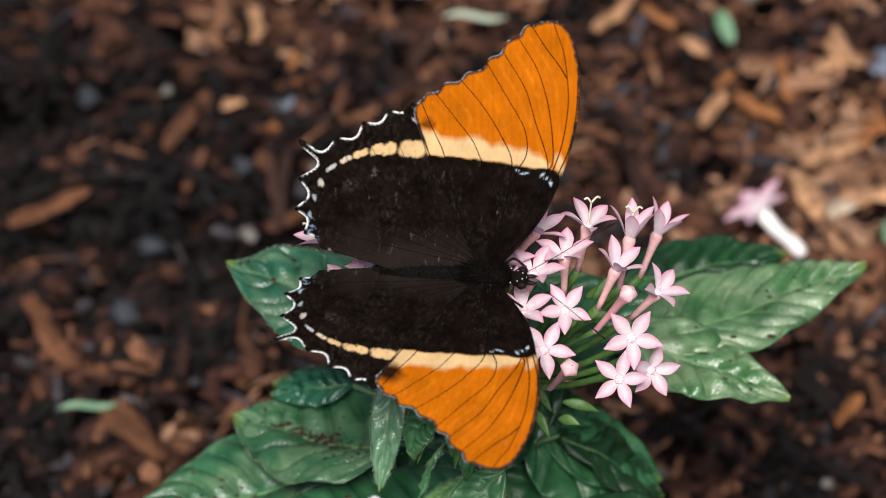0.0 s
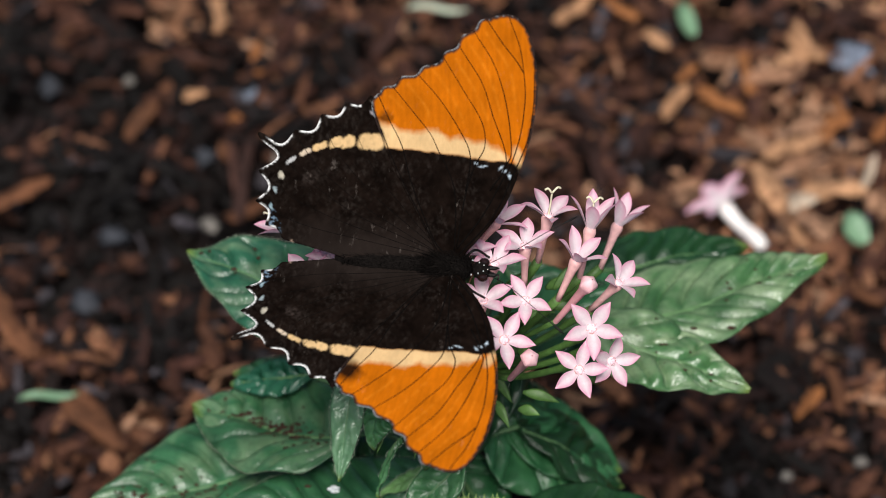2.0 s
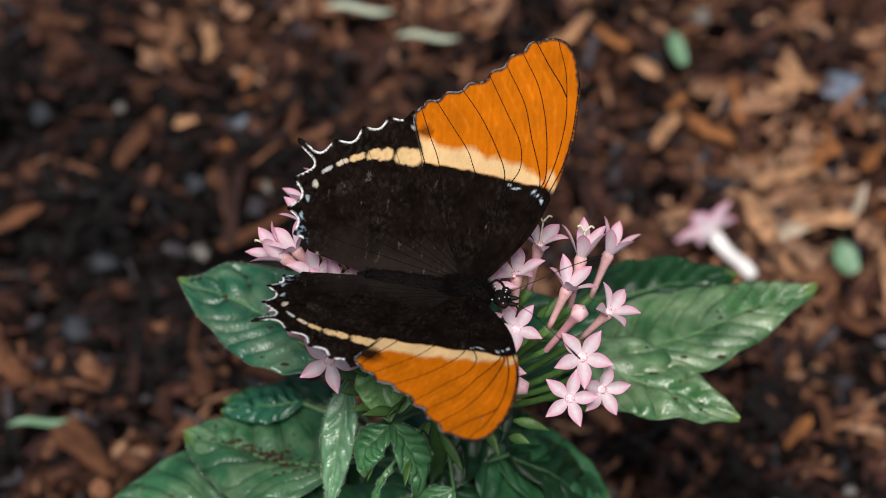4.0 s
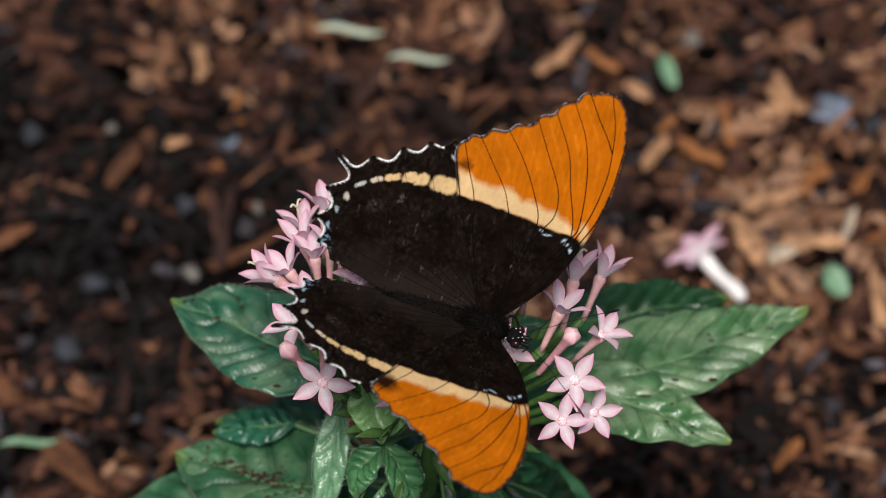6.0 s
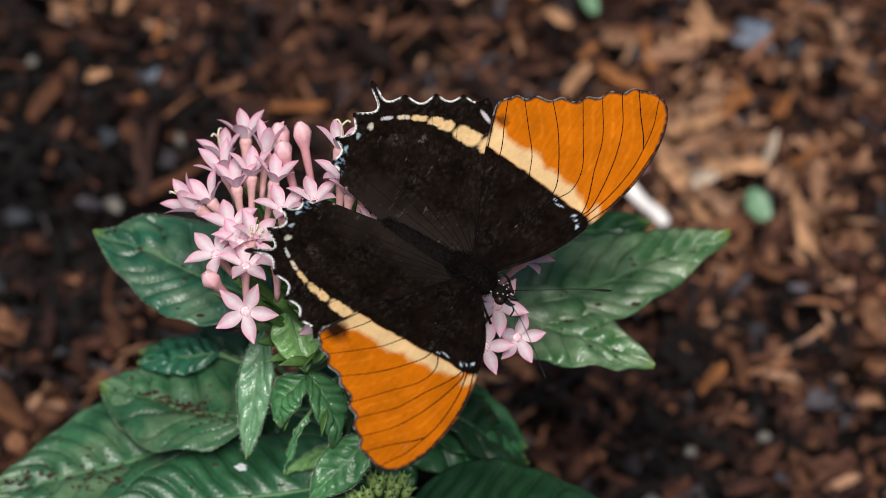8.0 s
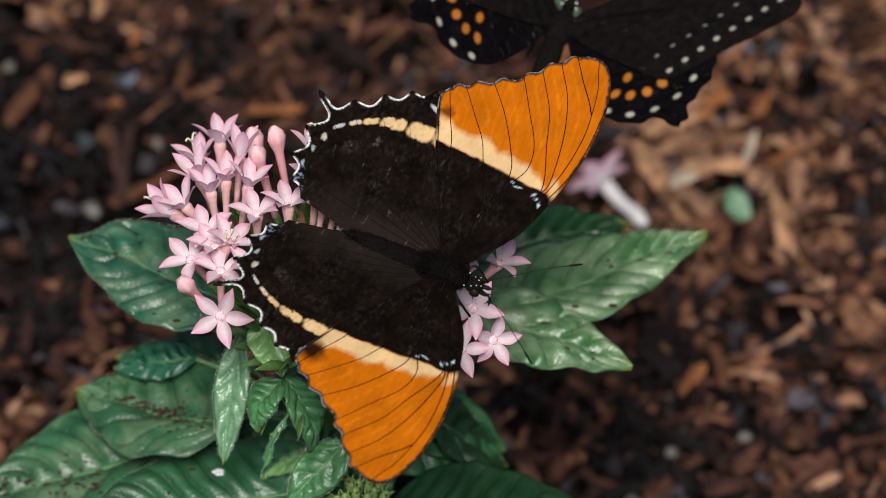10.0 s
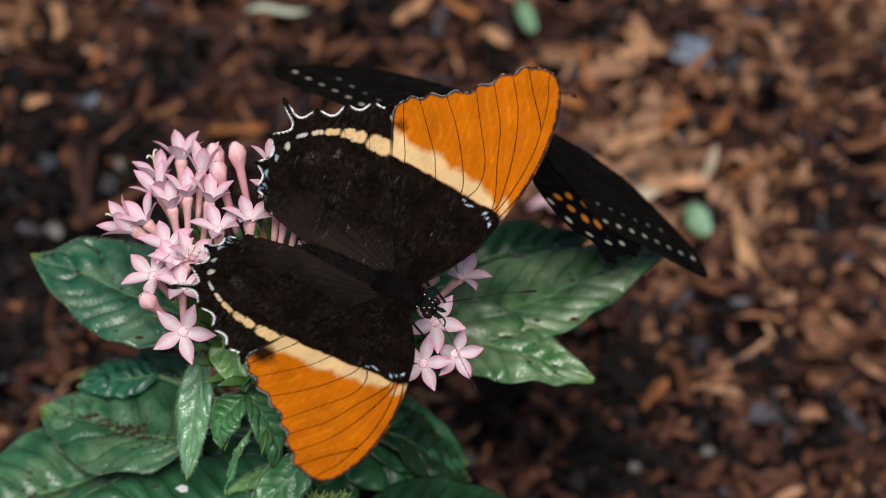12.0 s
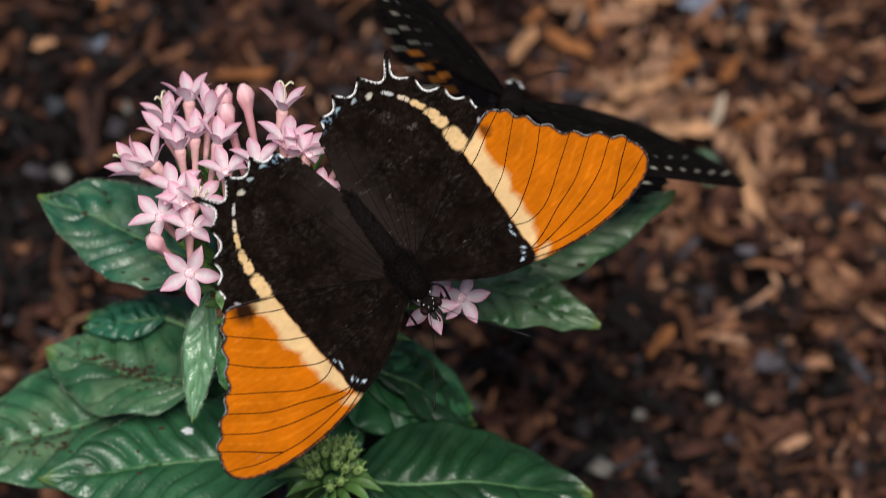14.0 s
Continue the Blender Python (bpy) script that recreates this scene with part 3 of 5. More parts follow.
def build_leaf(plant, name, base, tip, wide, roll, arch, k):
    base, tip = Vector(base), Vector(tip)
    small = wide < 5
    at, veins = leaf_surface(base, tip, wide, roll, arch, k, 0.0013 if name.startswith("curl") else 0.0005 if small else 0.0016)
    n, w = (48, 20) if small else (90, 28) if name.startswith("fill") else (170, 40)
    verts, faces, tints = [], [], []
    young = name in ("light", "stub")
    # right_back is a darker leaf; the lower leaves' shade is put into their tint
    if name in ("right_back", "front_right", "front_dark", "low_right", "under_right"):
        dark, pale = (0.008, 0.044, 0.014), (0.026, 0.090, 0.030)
    elif name.startswith("fill"):
        dark, pale = (0.022, 0.120, 0.045), (0.075, 0.250, 0.095)
    else:
        dark, pale = ((0.20, 0.44, 0.13), (0.34, 0.58, 0.24)) if young else ((0.045, 0.18, 0.060), (0.15, 0.36, 0.15)) if name.startswith("curl") or name in ("tail", "small") else ((0.095, 0.240, 0.115), (0.23, 0.42, 0.24)) if name == "hang" else ((0.040, 0.128, 0.044), (0.11, 0.245, 0.092)) if name in ("right", "right_low") else ((0.010, 0.082, 0.044), (0.046, 0.185, 0.100)) if name in ("left", "pale") else ((0.018, 0.088, 0.036), (0.062, 0.205, 0.088))
    for i in range(n + 1):
        t = i / n
        for j in range(w + 1):
            s = 2 * j / w - 1
            p, pillow, a = at(t, s)
            verts.append(p - PLANT_BASE)
            # the quilting's shade is put into the tint: grooves darker, raised pillows lighter
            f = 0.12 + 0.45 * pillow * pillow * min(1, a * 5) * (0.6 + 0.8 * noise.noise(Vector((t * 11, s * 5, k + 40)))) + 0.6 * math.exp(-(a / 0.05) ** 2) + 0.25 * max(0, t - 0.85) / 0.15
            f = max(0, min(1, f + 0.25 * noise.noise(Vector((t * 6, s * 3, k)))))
            # the pale sky sheen on these leaves is mixed into the tint in patches
            sheen = 0.0
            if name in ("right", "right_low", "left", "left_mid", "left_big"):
                sheen = max(0, min(1, 0.30 + 0.9 * noise.fractal(Vector((t * 5, s * 2.2, k * 3 + 1)), 0.8, 2.0, 4))) * (0.85 if name.startswith("right") else 0.40)
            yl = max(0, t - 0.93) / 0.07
            tints.append(tuple(((x + (y - x) * f) * (1 - sheen) + w0 * sheen) * (1 - yl) + z * yl for x, y, z, w0 in zip(dark, pale, (0.16, 0.24, 0.05), (0.27, 0.37, 0.21))))
    for i in range(n):
        for j in range(w):
            q = i * (w + 1) + j
            faces.append((q, q + 1, q + w + 2, q + w + 1))
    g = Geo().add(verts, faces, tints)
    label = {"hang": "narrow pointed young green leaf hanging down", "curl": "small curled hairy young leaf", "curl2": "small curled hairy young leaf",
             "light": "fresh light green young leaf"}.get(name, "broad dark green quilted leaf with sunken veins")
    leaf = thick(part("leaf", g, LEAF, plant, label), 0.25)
    g = Geo()
    path = [at(0.94 * i / 24, 0)[0] - PLANT_BASE + Vector((0, 0, 0.00005)) for i in range(25)]
    node = Vector((PLANT_BASE.x, PLANT_BASE.y, min(base.z, NODE.z) - 0.004)) - PLANT_BASE
    stalk = spline([node, node * 0.45 + (base - PLANT_BASE) * 0.55 + Vector((0, 0, 0.001)), path[0]], 5)
    r0 = 0.0003 if small else 0.00042
    tube(g, stalk[:-1] + path, [r0] * (len(stalk) - 1) + [r0 * (1 - 0.8 * i / 24) for i in range(25)], 8)
    part("midrib", g, RIB, leaf, "pale green midrib and stalk")
    if name in ("left_mid", "left_big", "right", "right_low", "left", "front_left"):
        rnd = random.Random(k)
        g = Geo()
        heaps = {"left_mid": [(0.55, 0.05, 130, 0.14, 0.05), (0.35, -0.1, 40, 0.1, 0.2), (0.5, 0.45, 14, 0.2, 0.2)], "left_big": [(0.62, -0.2, 70, 0.08, 0.15), (0.85, 0.25, 40, 0.05, 0.12), (0.75, 0.1, 20, 0.2, 0.3)]}
        for t0, s0, count, dt, ds in heaps.get(name, [(0.5, 0.0, 16, 0.22, 0.4)]):
            for q in range(count):
                t = min(0.93, max(0.08, rnd.gauss(t0, dt)))
                s = max(-0.85, min(0.85, rnd.gauss(s0, ds)))
                p, _, _ = at(t, s)
                r = rnd.uniform(0.00010, 0.00036)
                ball(g, p - PLANT_BASE + Vector((0, 0, r * 0.5)), (r * rnd.uniform(0.8, 3.0), r * rnd.uniform(0.7, 1.4), r * 0.6), 6, 0.5, seed=q)
        tagged(part("soil", g, CRUMB, leaf, "dark soil crumbs on the leaf"), kind="stuff")
    if name == "front_left":
        g = Geo()
        p = at(0.46, 0.42)[0] - PLANT_BASE
        for q in range(5):
            ball(g, p + Vector((0.0006 * math.sin(q * 2.4), 0.0005 * math.cos(q * 2.4), 0.0004)), (0.0006, 0.00035, 0.00022), 8, 0.6, seed=q)
        part("speck", g, WHITE_SCALE, leaf, "white speck of dropping on the leaf")
    if name in ("hang", "curl", "curl2", "tail", "small", "stub", "front_left", "left_low", "left_mid", "left"):
        rnd = random.Random(k)
        g = Geo()
        for q in range(420 if small else 700):
            t, s = rnd.uniform(0.05, 0.97), rnd.choice((-1, 1))
            p, _, _ = at(t, s)
            c, _, _ = at(t, 0)
            out = (p - c).normalized() + Vector((rnd.uniform(-0.3, 0.3), rnd.uniform(-0.3, 0.3), 0.5))
            tube(g, [p - PLANT_BASE, p - PLANT_BASE + out.normalized() * rnd.uniform(0.00025, 0.0005)], [0.000022, 0.00001], 3)
        tagged(part("hairs", g, BITPALE, leaf, "fine pale hairs along the leaf edge"), kind="stuff")
    return leaf


def build_plant():
    rnd = random.Random(21)
    plant = new("flowering_plant")
    plant.matrix_basis = Matrix.Translation(PLANT_BASE)
    tagged(plant, "low plant with pink star flowers and dark green leaves", "flowering plant")
    g = Geo()
    n0 = NODE - PLANT_BASE
    tube(g, spline([(0, 0, -0.012), (0.002, 0.001, 0.04), (-0.001, 0, 0.085), n0], 8), [0.0026] * 8 + [0.0022] * 9 + [0.0016] * 8, 12)
    part("stem", g, STEM, plant, "upright green stem")
    kit = flower_parts()
    for k, (x, y, z, nx, ny, nz, open_) in enumerate(FLOWERS_SIDE + FLOWERS_FRONT + FLOWERS_BACK):
        build_flower(plant, Vector((x, y, z)), Vector((nx, ny, nz)), k, kit, rnd, open_)
    for x, y, z, length in BUDS:
        build_bud(plant, Vector((x, y, z)), length)
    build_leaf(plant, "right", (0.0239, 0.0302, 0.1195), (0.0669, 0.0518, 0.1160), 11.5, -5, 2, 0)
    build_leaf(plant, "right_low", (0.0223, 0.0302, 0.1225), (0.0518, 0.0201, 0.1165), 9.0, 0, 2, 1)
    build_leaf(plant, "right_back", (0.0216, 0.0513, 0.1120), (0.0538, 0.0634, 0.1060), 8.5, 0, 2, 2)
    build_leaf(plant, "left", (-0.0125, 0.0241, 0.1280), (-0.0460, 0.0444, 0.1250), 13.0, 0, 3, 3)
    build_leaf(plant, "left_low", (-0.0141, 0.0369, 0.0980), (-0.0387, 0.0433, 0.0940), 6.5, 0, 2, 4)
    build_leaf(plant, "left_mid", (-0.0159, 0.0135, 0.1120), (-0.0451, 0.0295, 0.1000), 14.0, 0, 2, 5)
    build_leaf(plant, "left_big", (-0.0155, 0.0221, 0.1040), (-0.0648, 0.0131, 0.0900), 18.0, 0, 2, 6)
    build_leaf(plant, "front_left", (0.0026, 0.0040, 0.1060), (-0.0460, 0.0020, 0.0985), 14.5, 0, 3, 7)
    build_leaf(plant, "hang", (-0.0160, 0.0085, 0.1400), (-0.0189, -0.0057, 0.1230), 3.3, 8, 1, 8)
    build_leaf(plant, "curl", (-0.0088, 0.0010, 0.1370), (-0.0130, -0.0046, 0.1300), 4.6, 25, 3.2, 9)
    build_leaf(plant, "curl2", (-0.0084, 0.0017, 0.1370), (-0.0042, -0.0064, 0.1270), 4.4, -25, 3.4, 10)
    build_leaf(plant, "tail", (-0.0085, -0.0028, 0.1310), (-0.0123, -0.0091, 0.1230), 1.3, 40, 1.0, 11)
    build_leaf(plant, "small", (0.0020, -0.0052, 0.1280), (-0.0082, -0.0114, 0.1190), 4.4, -20, 1.5, 27)
    build_leaf(plant, "light", (-0.0118, 0.0078, 0.1460), (-0.0088, -0.0017, 0.1410), 4.6, 0, 1.2, 12)
    build_leaf(plant, "light", (-0.0050, 0.0063, 0.1465), (-0.0074, -0.0002, 0.1415), 3.0, 0, 1.0, 28)
    build_leaf(plant, "pale", (-0.0240, 0.0290, 0.1100), (-0.0385, 0.0318, 0.1040), 5.0, 0, 1.5, 29)
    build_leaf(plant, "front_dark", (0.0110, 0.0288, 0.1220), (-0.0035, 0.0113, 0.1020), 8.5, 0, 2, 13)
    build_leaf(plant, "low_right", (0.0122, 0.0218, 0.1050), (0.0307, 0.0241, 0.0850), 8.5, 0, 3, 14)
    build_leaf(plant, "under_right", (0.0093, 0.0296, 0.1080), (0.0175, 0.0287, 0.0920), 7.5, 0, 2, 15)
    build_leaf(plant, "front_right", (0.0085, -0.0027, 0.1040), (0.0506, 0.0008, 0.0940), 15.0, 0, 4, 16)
    build_leaf(plant, "fill_right", (0.0078, 0.0253, 0.1040), (0.0308, 0.0272, 0.0860), 11.0, 0, 3, 17)
    build_leaf(plant, "fill_mid", (0.0029, 0.0339, 0.1000), (0.0224, 0.0387, 0.0880), 11.0, 0, 2, 18)
    build_leaf(plant, "fill_left", (0.0029, 0.0286, 0.1000), (-0.0181, 0.0272, 0.0940), 11.0, 0, 2, 19)
    build_leaf(plant, "fill_low", (-0.0001, 0.0225, 0.0980), (0.0048, 0.0044, 0.0880), 10.0, 0, 2, 20)
    build_leaf(plant, "fill_front", (-0.0011, 0.0242, 0.0960), (-0.0121, 0.0101, 0.0880), 9.0, 0, 2, 21)
    build_leaf(plant, "fill_gap", (0.0065, 0.0245, 0.1060), (0.0224, 0.0158, 0.0920), 10.0, 0, 2, 22)
    build_leaf(plant, "fill_deep", (-0.0011, 0.0242, 0.0960), (-0.0292, 0.0250, 0.0880), 11.0, 0, 2, 23)
    build_leaf(plant, "fill_core", (0.0062, 0.0280, 0.1160), (0.0302, 0.0531, 0.1100), 9.0, 0, 2, 24)
    build_leaf(plant, "fill_side", (0.0095, 0.0540, 0.1120), (0.0262, 0.0313, 0.1060), 10.0, 0, 2, 25)
    build_leaf(plant, "stub", (-0.0022, 0.0059, 0.1120), (-0.0122, 0.0066, 0.1040), 2.2, 0, 1.2, 26)
    core = UMBEL - PLANT_BASE
    for k in range(110):
        d = Vector((rnd.gauss(0, 1), rnd.gauss(0, 1), rnd.gauss(0.3, 0.7))).normalized()
        foot = core + Vector((0, 0, -0.001)) + d * rnd.uniform(0.006, 0.020)
        tip = foot + (d + Vector((rnd.uniform(-0.5, 0.5), rnd.uniform(-0.5, 0.5), rnd.uniform(-0.3, 0.5)))).normalized() * rnd.uniform(0.004, 0.008)
        b = Geo()
        tube(b, spline([foot, (foot + tip) * 0.5 + Vector((0, 0, 0.0005)), tip], 4), [0.0003, 0.0006, 0.0009, 0.0010, 0.0010, 0.0008, 0.0006, 0.0003, 0.00006], 7, flat=0.22)
        part("bract", b, STEM, plant, "narrow green bract under the flowers")
    # a second head of small green buds
    head = Vector((0.0046, -0.0100, 0.1160))
    g = Geo()
    tube(g, spline([(0, 0, 0.07), (head - PLANT_BASE) * 0.6 + Vector((0, 0, 0.028)), head - PLANT_BASE + Vector((0, 0, -0.004))], 6), 0.0013, 8)
    part("stem", g, STEM, plant, "short green side stem")
    for k in range(18):
        a, r = 2.4 * k + rnd.uniform(-0.3, 0.3), 0.0056 * math.sqrt((k + 0.3) / 18)
        at = head - PLANT_BASE + Vector((math.cos(a) * r, math.sin(a) * r, 0.0025 * (1 - (r / 0.0056) ** 2) + rnd.uniform(-0.0005, 0.0008)))
        lean = Vector((math.cos(a) * r * 110, math.sin(a) * r * 110, 1)).normalized()
        m = frame_to(lean, at, rnd.uniform(0, 90))
        b = Geo()
        ball(b, (0, 0, 0), (0.0009, 0.0009, 0.0015), 8)
        for j in range(4):
            c, s = math.cos(j * 1.57), math.sin(j * 1.57)
            tube(b, [(c * 0.0006, s * 0.0006, 0.0008), (c * 0.0011, s * 0.0011, 0.0018)], [0.0003, 0.00006], 5)
        b.v = [tuple(m @ Vector(v)) for v in b.v]
        part("bud", b, BUDGREEN, plant, "tiny green unopened bud")
    for k in range(16):
        a = 2 * math.pi * (k + rnd.uniform(-0.3, 0.3)) / 16
        out, up = Vector((math.cos(a), math.sin(a), 0)), Vector((0, 0, 1))
        foot = head - PLANT_BASE + out * 0.002 + up * -0.0035
        reach = rnd.uniform(0.0045, 0.0085)
        b = Geo()
        tube(b, spline([foot, foot + out * reach * 0.5 + up * 0.0014, foot + out * reach + up * rnd.uniform(-0.001, 0.001)], 4), [0.0003, 0.0006, 0.0009, 0.0010, 0.0010, 0.0009, 0.0006, 0.0003, 0.00006], 8, flat=0.18)
        part("bract", b, STEM, plant, "narrow green bract under the buds")
    return plant


def build_fallen_flower():
    (fx, fy), (tx, ty) = (0.0573, 0.1704), (0.0656, 0.1586)
    along = Vector((fx - tx, fy - ty, 0.0))
    length = along.length
    root = new("fallen_flower")
    root.matrix_basis = Matrix.Translation((tx, ty - 0.0118, 0.0130))
    tagged(root, "fallen pale pink star flower lying on the mulch", "flower")
    d = along.normalized()
    g = Geo()
    tube(g, [d * (length * t / 8) + Vector((0, 0, 0.0004 * math.sin(t))) for t in range(9)], [0.0011, 0.0015, 0.0015, 0.0014, 0.0014, 0.0014, 0.0015, 0.0016, 0.0018], 10)
    part("tube", g, TUBEWHITE, root, "cream white flower tube")
    data = petal_geo(0.0072, 0.0042, 0.25, 0.0, 9).mesh("petal", PETAL)
    m = frame_to(d + Vector((0, -0.5, 0.9)), d * length + Vector((0, 0, 0.001)), 20)
    for j in range(5):
        part("petal", data, None, root, "", m @ pose(0, 0, 0, 0, 0, 72 * j))


# ---- butterflies ----
def wing_mesh(name, outline, paint, mirror, spacing, camber, mat):
    """A wing as a fine sheet inside an outline (mm, u forward, v outward), tinted point by point."""
    from mathutils import geometry
    poly = np.array([(p[0], p[1]) for p in outline])
    lo, hi = poly.min(0), poly.max(0)
    us, vs = np.meshgrid(np.arange(lo[0], hi[0], spacing), np.arange(lo[1], hi[1], spacing * 0.87))
    us[1::2] += spacing / 2
    pts = np.stack([us.ravel(), vs.ravel()], 1)
    inside = np.zeros(len(pts), bool)
    a, b = poly, np.roll(poly, -1, 0)
    for (x0, y0), (x1, y1) in zip(a, b):
        hit = ((y0 > pts[:, 1]) != (y1 > pts[:, 1])) & (pts[:, 0] < (x1 - x0) * (pts[:, 1] - y0) / (y1 - y0 + 1e-12) + x0)
        inside ^= hit
    pts = pts[inside]
    dist = np.full(len(pts), 9.0)
    for q in poly:
        dist = np.minimum(dist, np.hypot(pts[:, 0] - q[0], pts[:, 1] - q[1]))
    pts, dist = pts[dist > spacing * 0.6], dist[dist > spacing * 0.6]
    allp = np.concatenate([poly, pts])
    rim = np.concatenate([np.zeros(len(poly)), dist])
    n = len(poly)
    res = geometry.delaunay_2d_cdt([Vector(p) for p in allp], [(i, (i + 1) % n) for i in range(n)], [], 1, 1e-6)
    verts2, faces, orig = res[0], res[2], res[3]
    uv = np.array([(v.x, v.y) for v in verts2])
    rim = np.array([rim[o[0]] if o else 0.0 for o in orig])
    tint = paint(uv[:, 0], uv[:, 1], rim)
    z = camber(uv[:, 0], uv[:, 1])
    side = -1 if mirror else 1
    g = Geo()
    verts = np.stack([uv[:, 0], side * uv[:, 1], z], 1) / 1000
    g.add(verts.tolist(), [tuple(reversed(f)) if mirror else tuple(f) for f in faces], [tuple(c) for c in tint.tolist()])
    return g.mesh(name, mat)


def fbm(u, v, scale, seed):
    return np.array([noise.fractal(Vector((a * scale, b * scale, seed)), 1.0, 2.0, 3) for a, b in zip(u, v)])


def scratches(u, v, seed):
    """Faint worn streaks along the wing."""
    a = np.array([noise.fractal(Vector((p * 1.6 + 0.8 * math.sin(q * 0.5), q * 0.9 + 0.8 * math.sin(p * 0.6), seed)), 0.6, 2.1, 6) for p, q in zip(u, v)])
    b = np.array([noise.fractal(Vector((p * 0.22, q * 0.22, seed + 5)), 1.0, 2.0, 2) for p, q in zip(u, v)])
    return step(a - 0.38, 0.9) * step(b - 0.02, 0.5)


def lay(base, colour, mask):
    m = np.clip(mask, 0, 1)[:, None]
    return base * (1 - m) + np.array(colour)[None] * m


def step(x, soft):
    return np.clip(x / soft + 0.5, 0, 1)


def block(u, v, at, ru, rv, ang, soft=0.25):
    c, s = math.cos(ang), math.sin(ang)
    du, dv = u - at[0], v - at[1]
    r = (np.abs((du * c + dv * s) / ru) ** 3.2 + np.abs((-du * s + dv * c) / rv) ** 3.2) ** (1 / 3.2)
    return step(1 - r, soft)


def blob(u, v, at, ru, rv, ang=0.0, soft=0.25):
    c, s = math.cos(ang), math.sin(ang)
    du, dv = u - at[0], v - at[1]
    r = np.hypot((du * c + dv * s) / ru, (-du * s + dv * c) / rv)
    return step(1 - r, soft)


DARK, ORANGE, BUFF, PALE = (0.0066, 0.0040, 0.0031), (0.52, 0.132, 0.003), (0.69, 0.47, 0.235), (0.70, 0.75, 0.80)

FORE = [(0.6, 0.9), (2.4, 1.6), (5.6, 5.6), (9.0, 11.0), (11.0, 17.0), (12.5, 23.5), (13.0, 30.0), (12.4, 35.6), (10.9, 40.0), (8.8, 42.4), (6.0, 42.5),
        (2.7, 40.6), (0.0, 37.7), (-2.6, 34.8), (-6.0, 32.4), (-9.4, 30.4), (-12.0, 28.5), (-13.3, 26.6), (-12.9, 24.4), (-11.6, 21.4), (-8.6, 15.0), (-4.4, 7.6), (-1.2, 1.4)]
CUSPS = [(-13.6, 27.4), (-17.4, 25.8), (-21.3, 23.5), (-25.4, 20.6), (-31.4, 19.8), (-31.0, 13.4), (-31.2, 8.2), (-29.4, 4.2), (-26.4, 2.0)]


def fore_outline():
    pts = spline(FORE, 9)
    out = []
    for i, p in enumerate(pts):
        p = Vector((p[0], p[1]))
        k = i / 9
        if 10.5 < k < 16.2:      # gentle waves along the outer margin
            p += Vector((-0.25, 0.25)) * math.sin((k - 10.5) * 2 * math.pi)
        out.append((p.x, p.y))
    return out


def hind_outline():
    pts = [tuple(p) for p in spline([(-0.2, 0.9), (-1.5, 7), (-6.5, 17), (-11.5, 25.4), CUSPS[0]], 9)]
    for (a, b), depth, lean in zip(zip(CUSPS, CUSPS[1:]), (1.0, 1.2, 1.5, 2.0, 2.8, 1.9, 1.3, 0.7), (0, 0, 0, 0.25, -0.3, 0, 0, 0)):
        a, b = Vector(a), Vector(b)
        d = (b - a).normalized()
        inw = Vector((-d.y, d.x))
        if inw.dot(Vector((-14, 10)) - a) < 0:
            inw = -inw
        for k in range(1, 17):
            t = k / 16
            bow = math.sin(math.pi * t) ** 1.35 + lean * math.sin(2 * math.pi * t)
            p = a + (b - a) * t + inw * (depth * bow)
            pts.append((p.x, p.y))
    pts += [tuple(p) for p in spline([CUSPS[-1], (-22, 1.1), (-18, 0.2), (-14, -0.8), (-9, -0.7), (-2, 0.2)], 9)][1:]
    return pts


FORE_VEINS = [[(-0.4, 2.4), (-2.1, 4.5), (-6.0, 13.2), (-8.0, 19.6), (-10.2, 23.7), (-12.0, 27.2)], [(1.4, 2.8), (1.2, 10), (0.4, 14.5), (-2.1, 19.4), (-3.7, 22.3), (-6.5, 25.4), (-9.6, 28.8)],
              [(2.6, 13.0), (3.0, 19.0), (0.9, 23.3), (-2.6, 28.1), (-6.0, 31.6)], [(1.7, 3.5), (2.6, 12.3), (3.8, 17.4), (5.2, 20.9), (4.4, 25.0), (1.2, 29.8), (-1.6, 33.8)],
              ]
FORE_VEINS += [[(6.5, 13.5), (8.8, 18.7), (6.1, 26.1), (4.1, 31.2), (0.9, 35.8)], [(8.8, 18.0), (9.5, 20.5), (8.2, 28.0), (5.9, 34.2), (3.0, 38.4)],
              [(1.8, 3.2), (5.5, 9), (8.4, 15.5), (9.7, 18.6), (10.8, 23.6), (11.1, 29.3), (10.6, 33.4), (9.7, 37.5), (8.2, 41.0)], [(10.6, 33.4), (9.2, 35.4), (7.0, 37.9), (5.2, 40.2)],
              [(2, 2), (7.2, 9), (10.2, 17), (12.0, 22.7), (12.5, 28.1), (12.3, 33.5)]]
FORE_VEINS += [[(-1.0, 1.8), (-4.2, 7.8), (-8.3, 15.2), (-11.3, 21.6), (-12.6, 24.6)]]
FORE_FOLDS = [[(-4.0, 24.4), (-4.6, 26.6), (-7.8, 30.0)], [(1.6, 24.6), (-0.8, 28.9), (-3.8, 32.6)], [(5.4, 25.4), (2.7, 30.5), (-0.4, 34.8)], [(7.2, 27.0), (5.0, 32.7), (1.9, 37.2)], [(9.6, 28.6), (8.2, 34.0), (4.2, 39.4)], [(-8.2, 26.0), (-10.4, 27.8)]]


def near_line(u, v, line):
    """Distance to a smooth line on the wing."""
    return np.min([np.hypot(u - p[0], v - p[1]) for p in spline([(*q, 0) for q in line], 24)], axis=0)


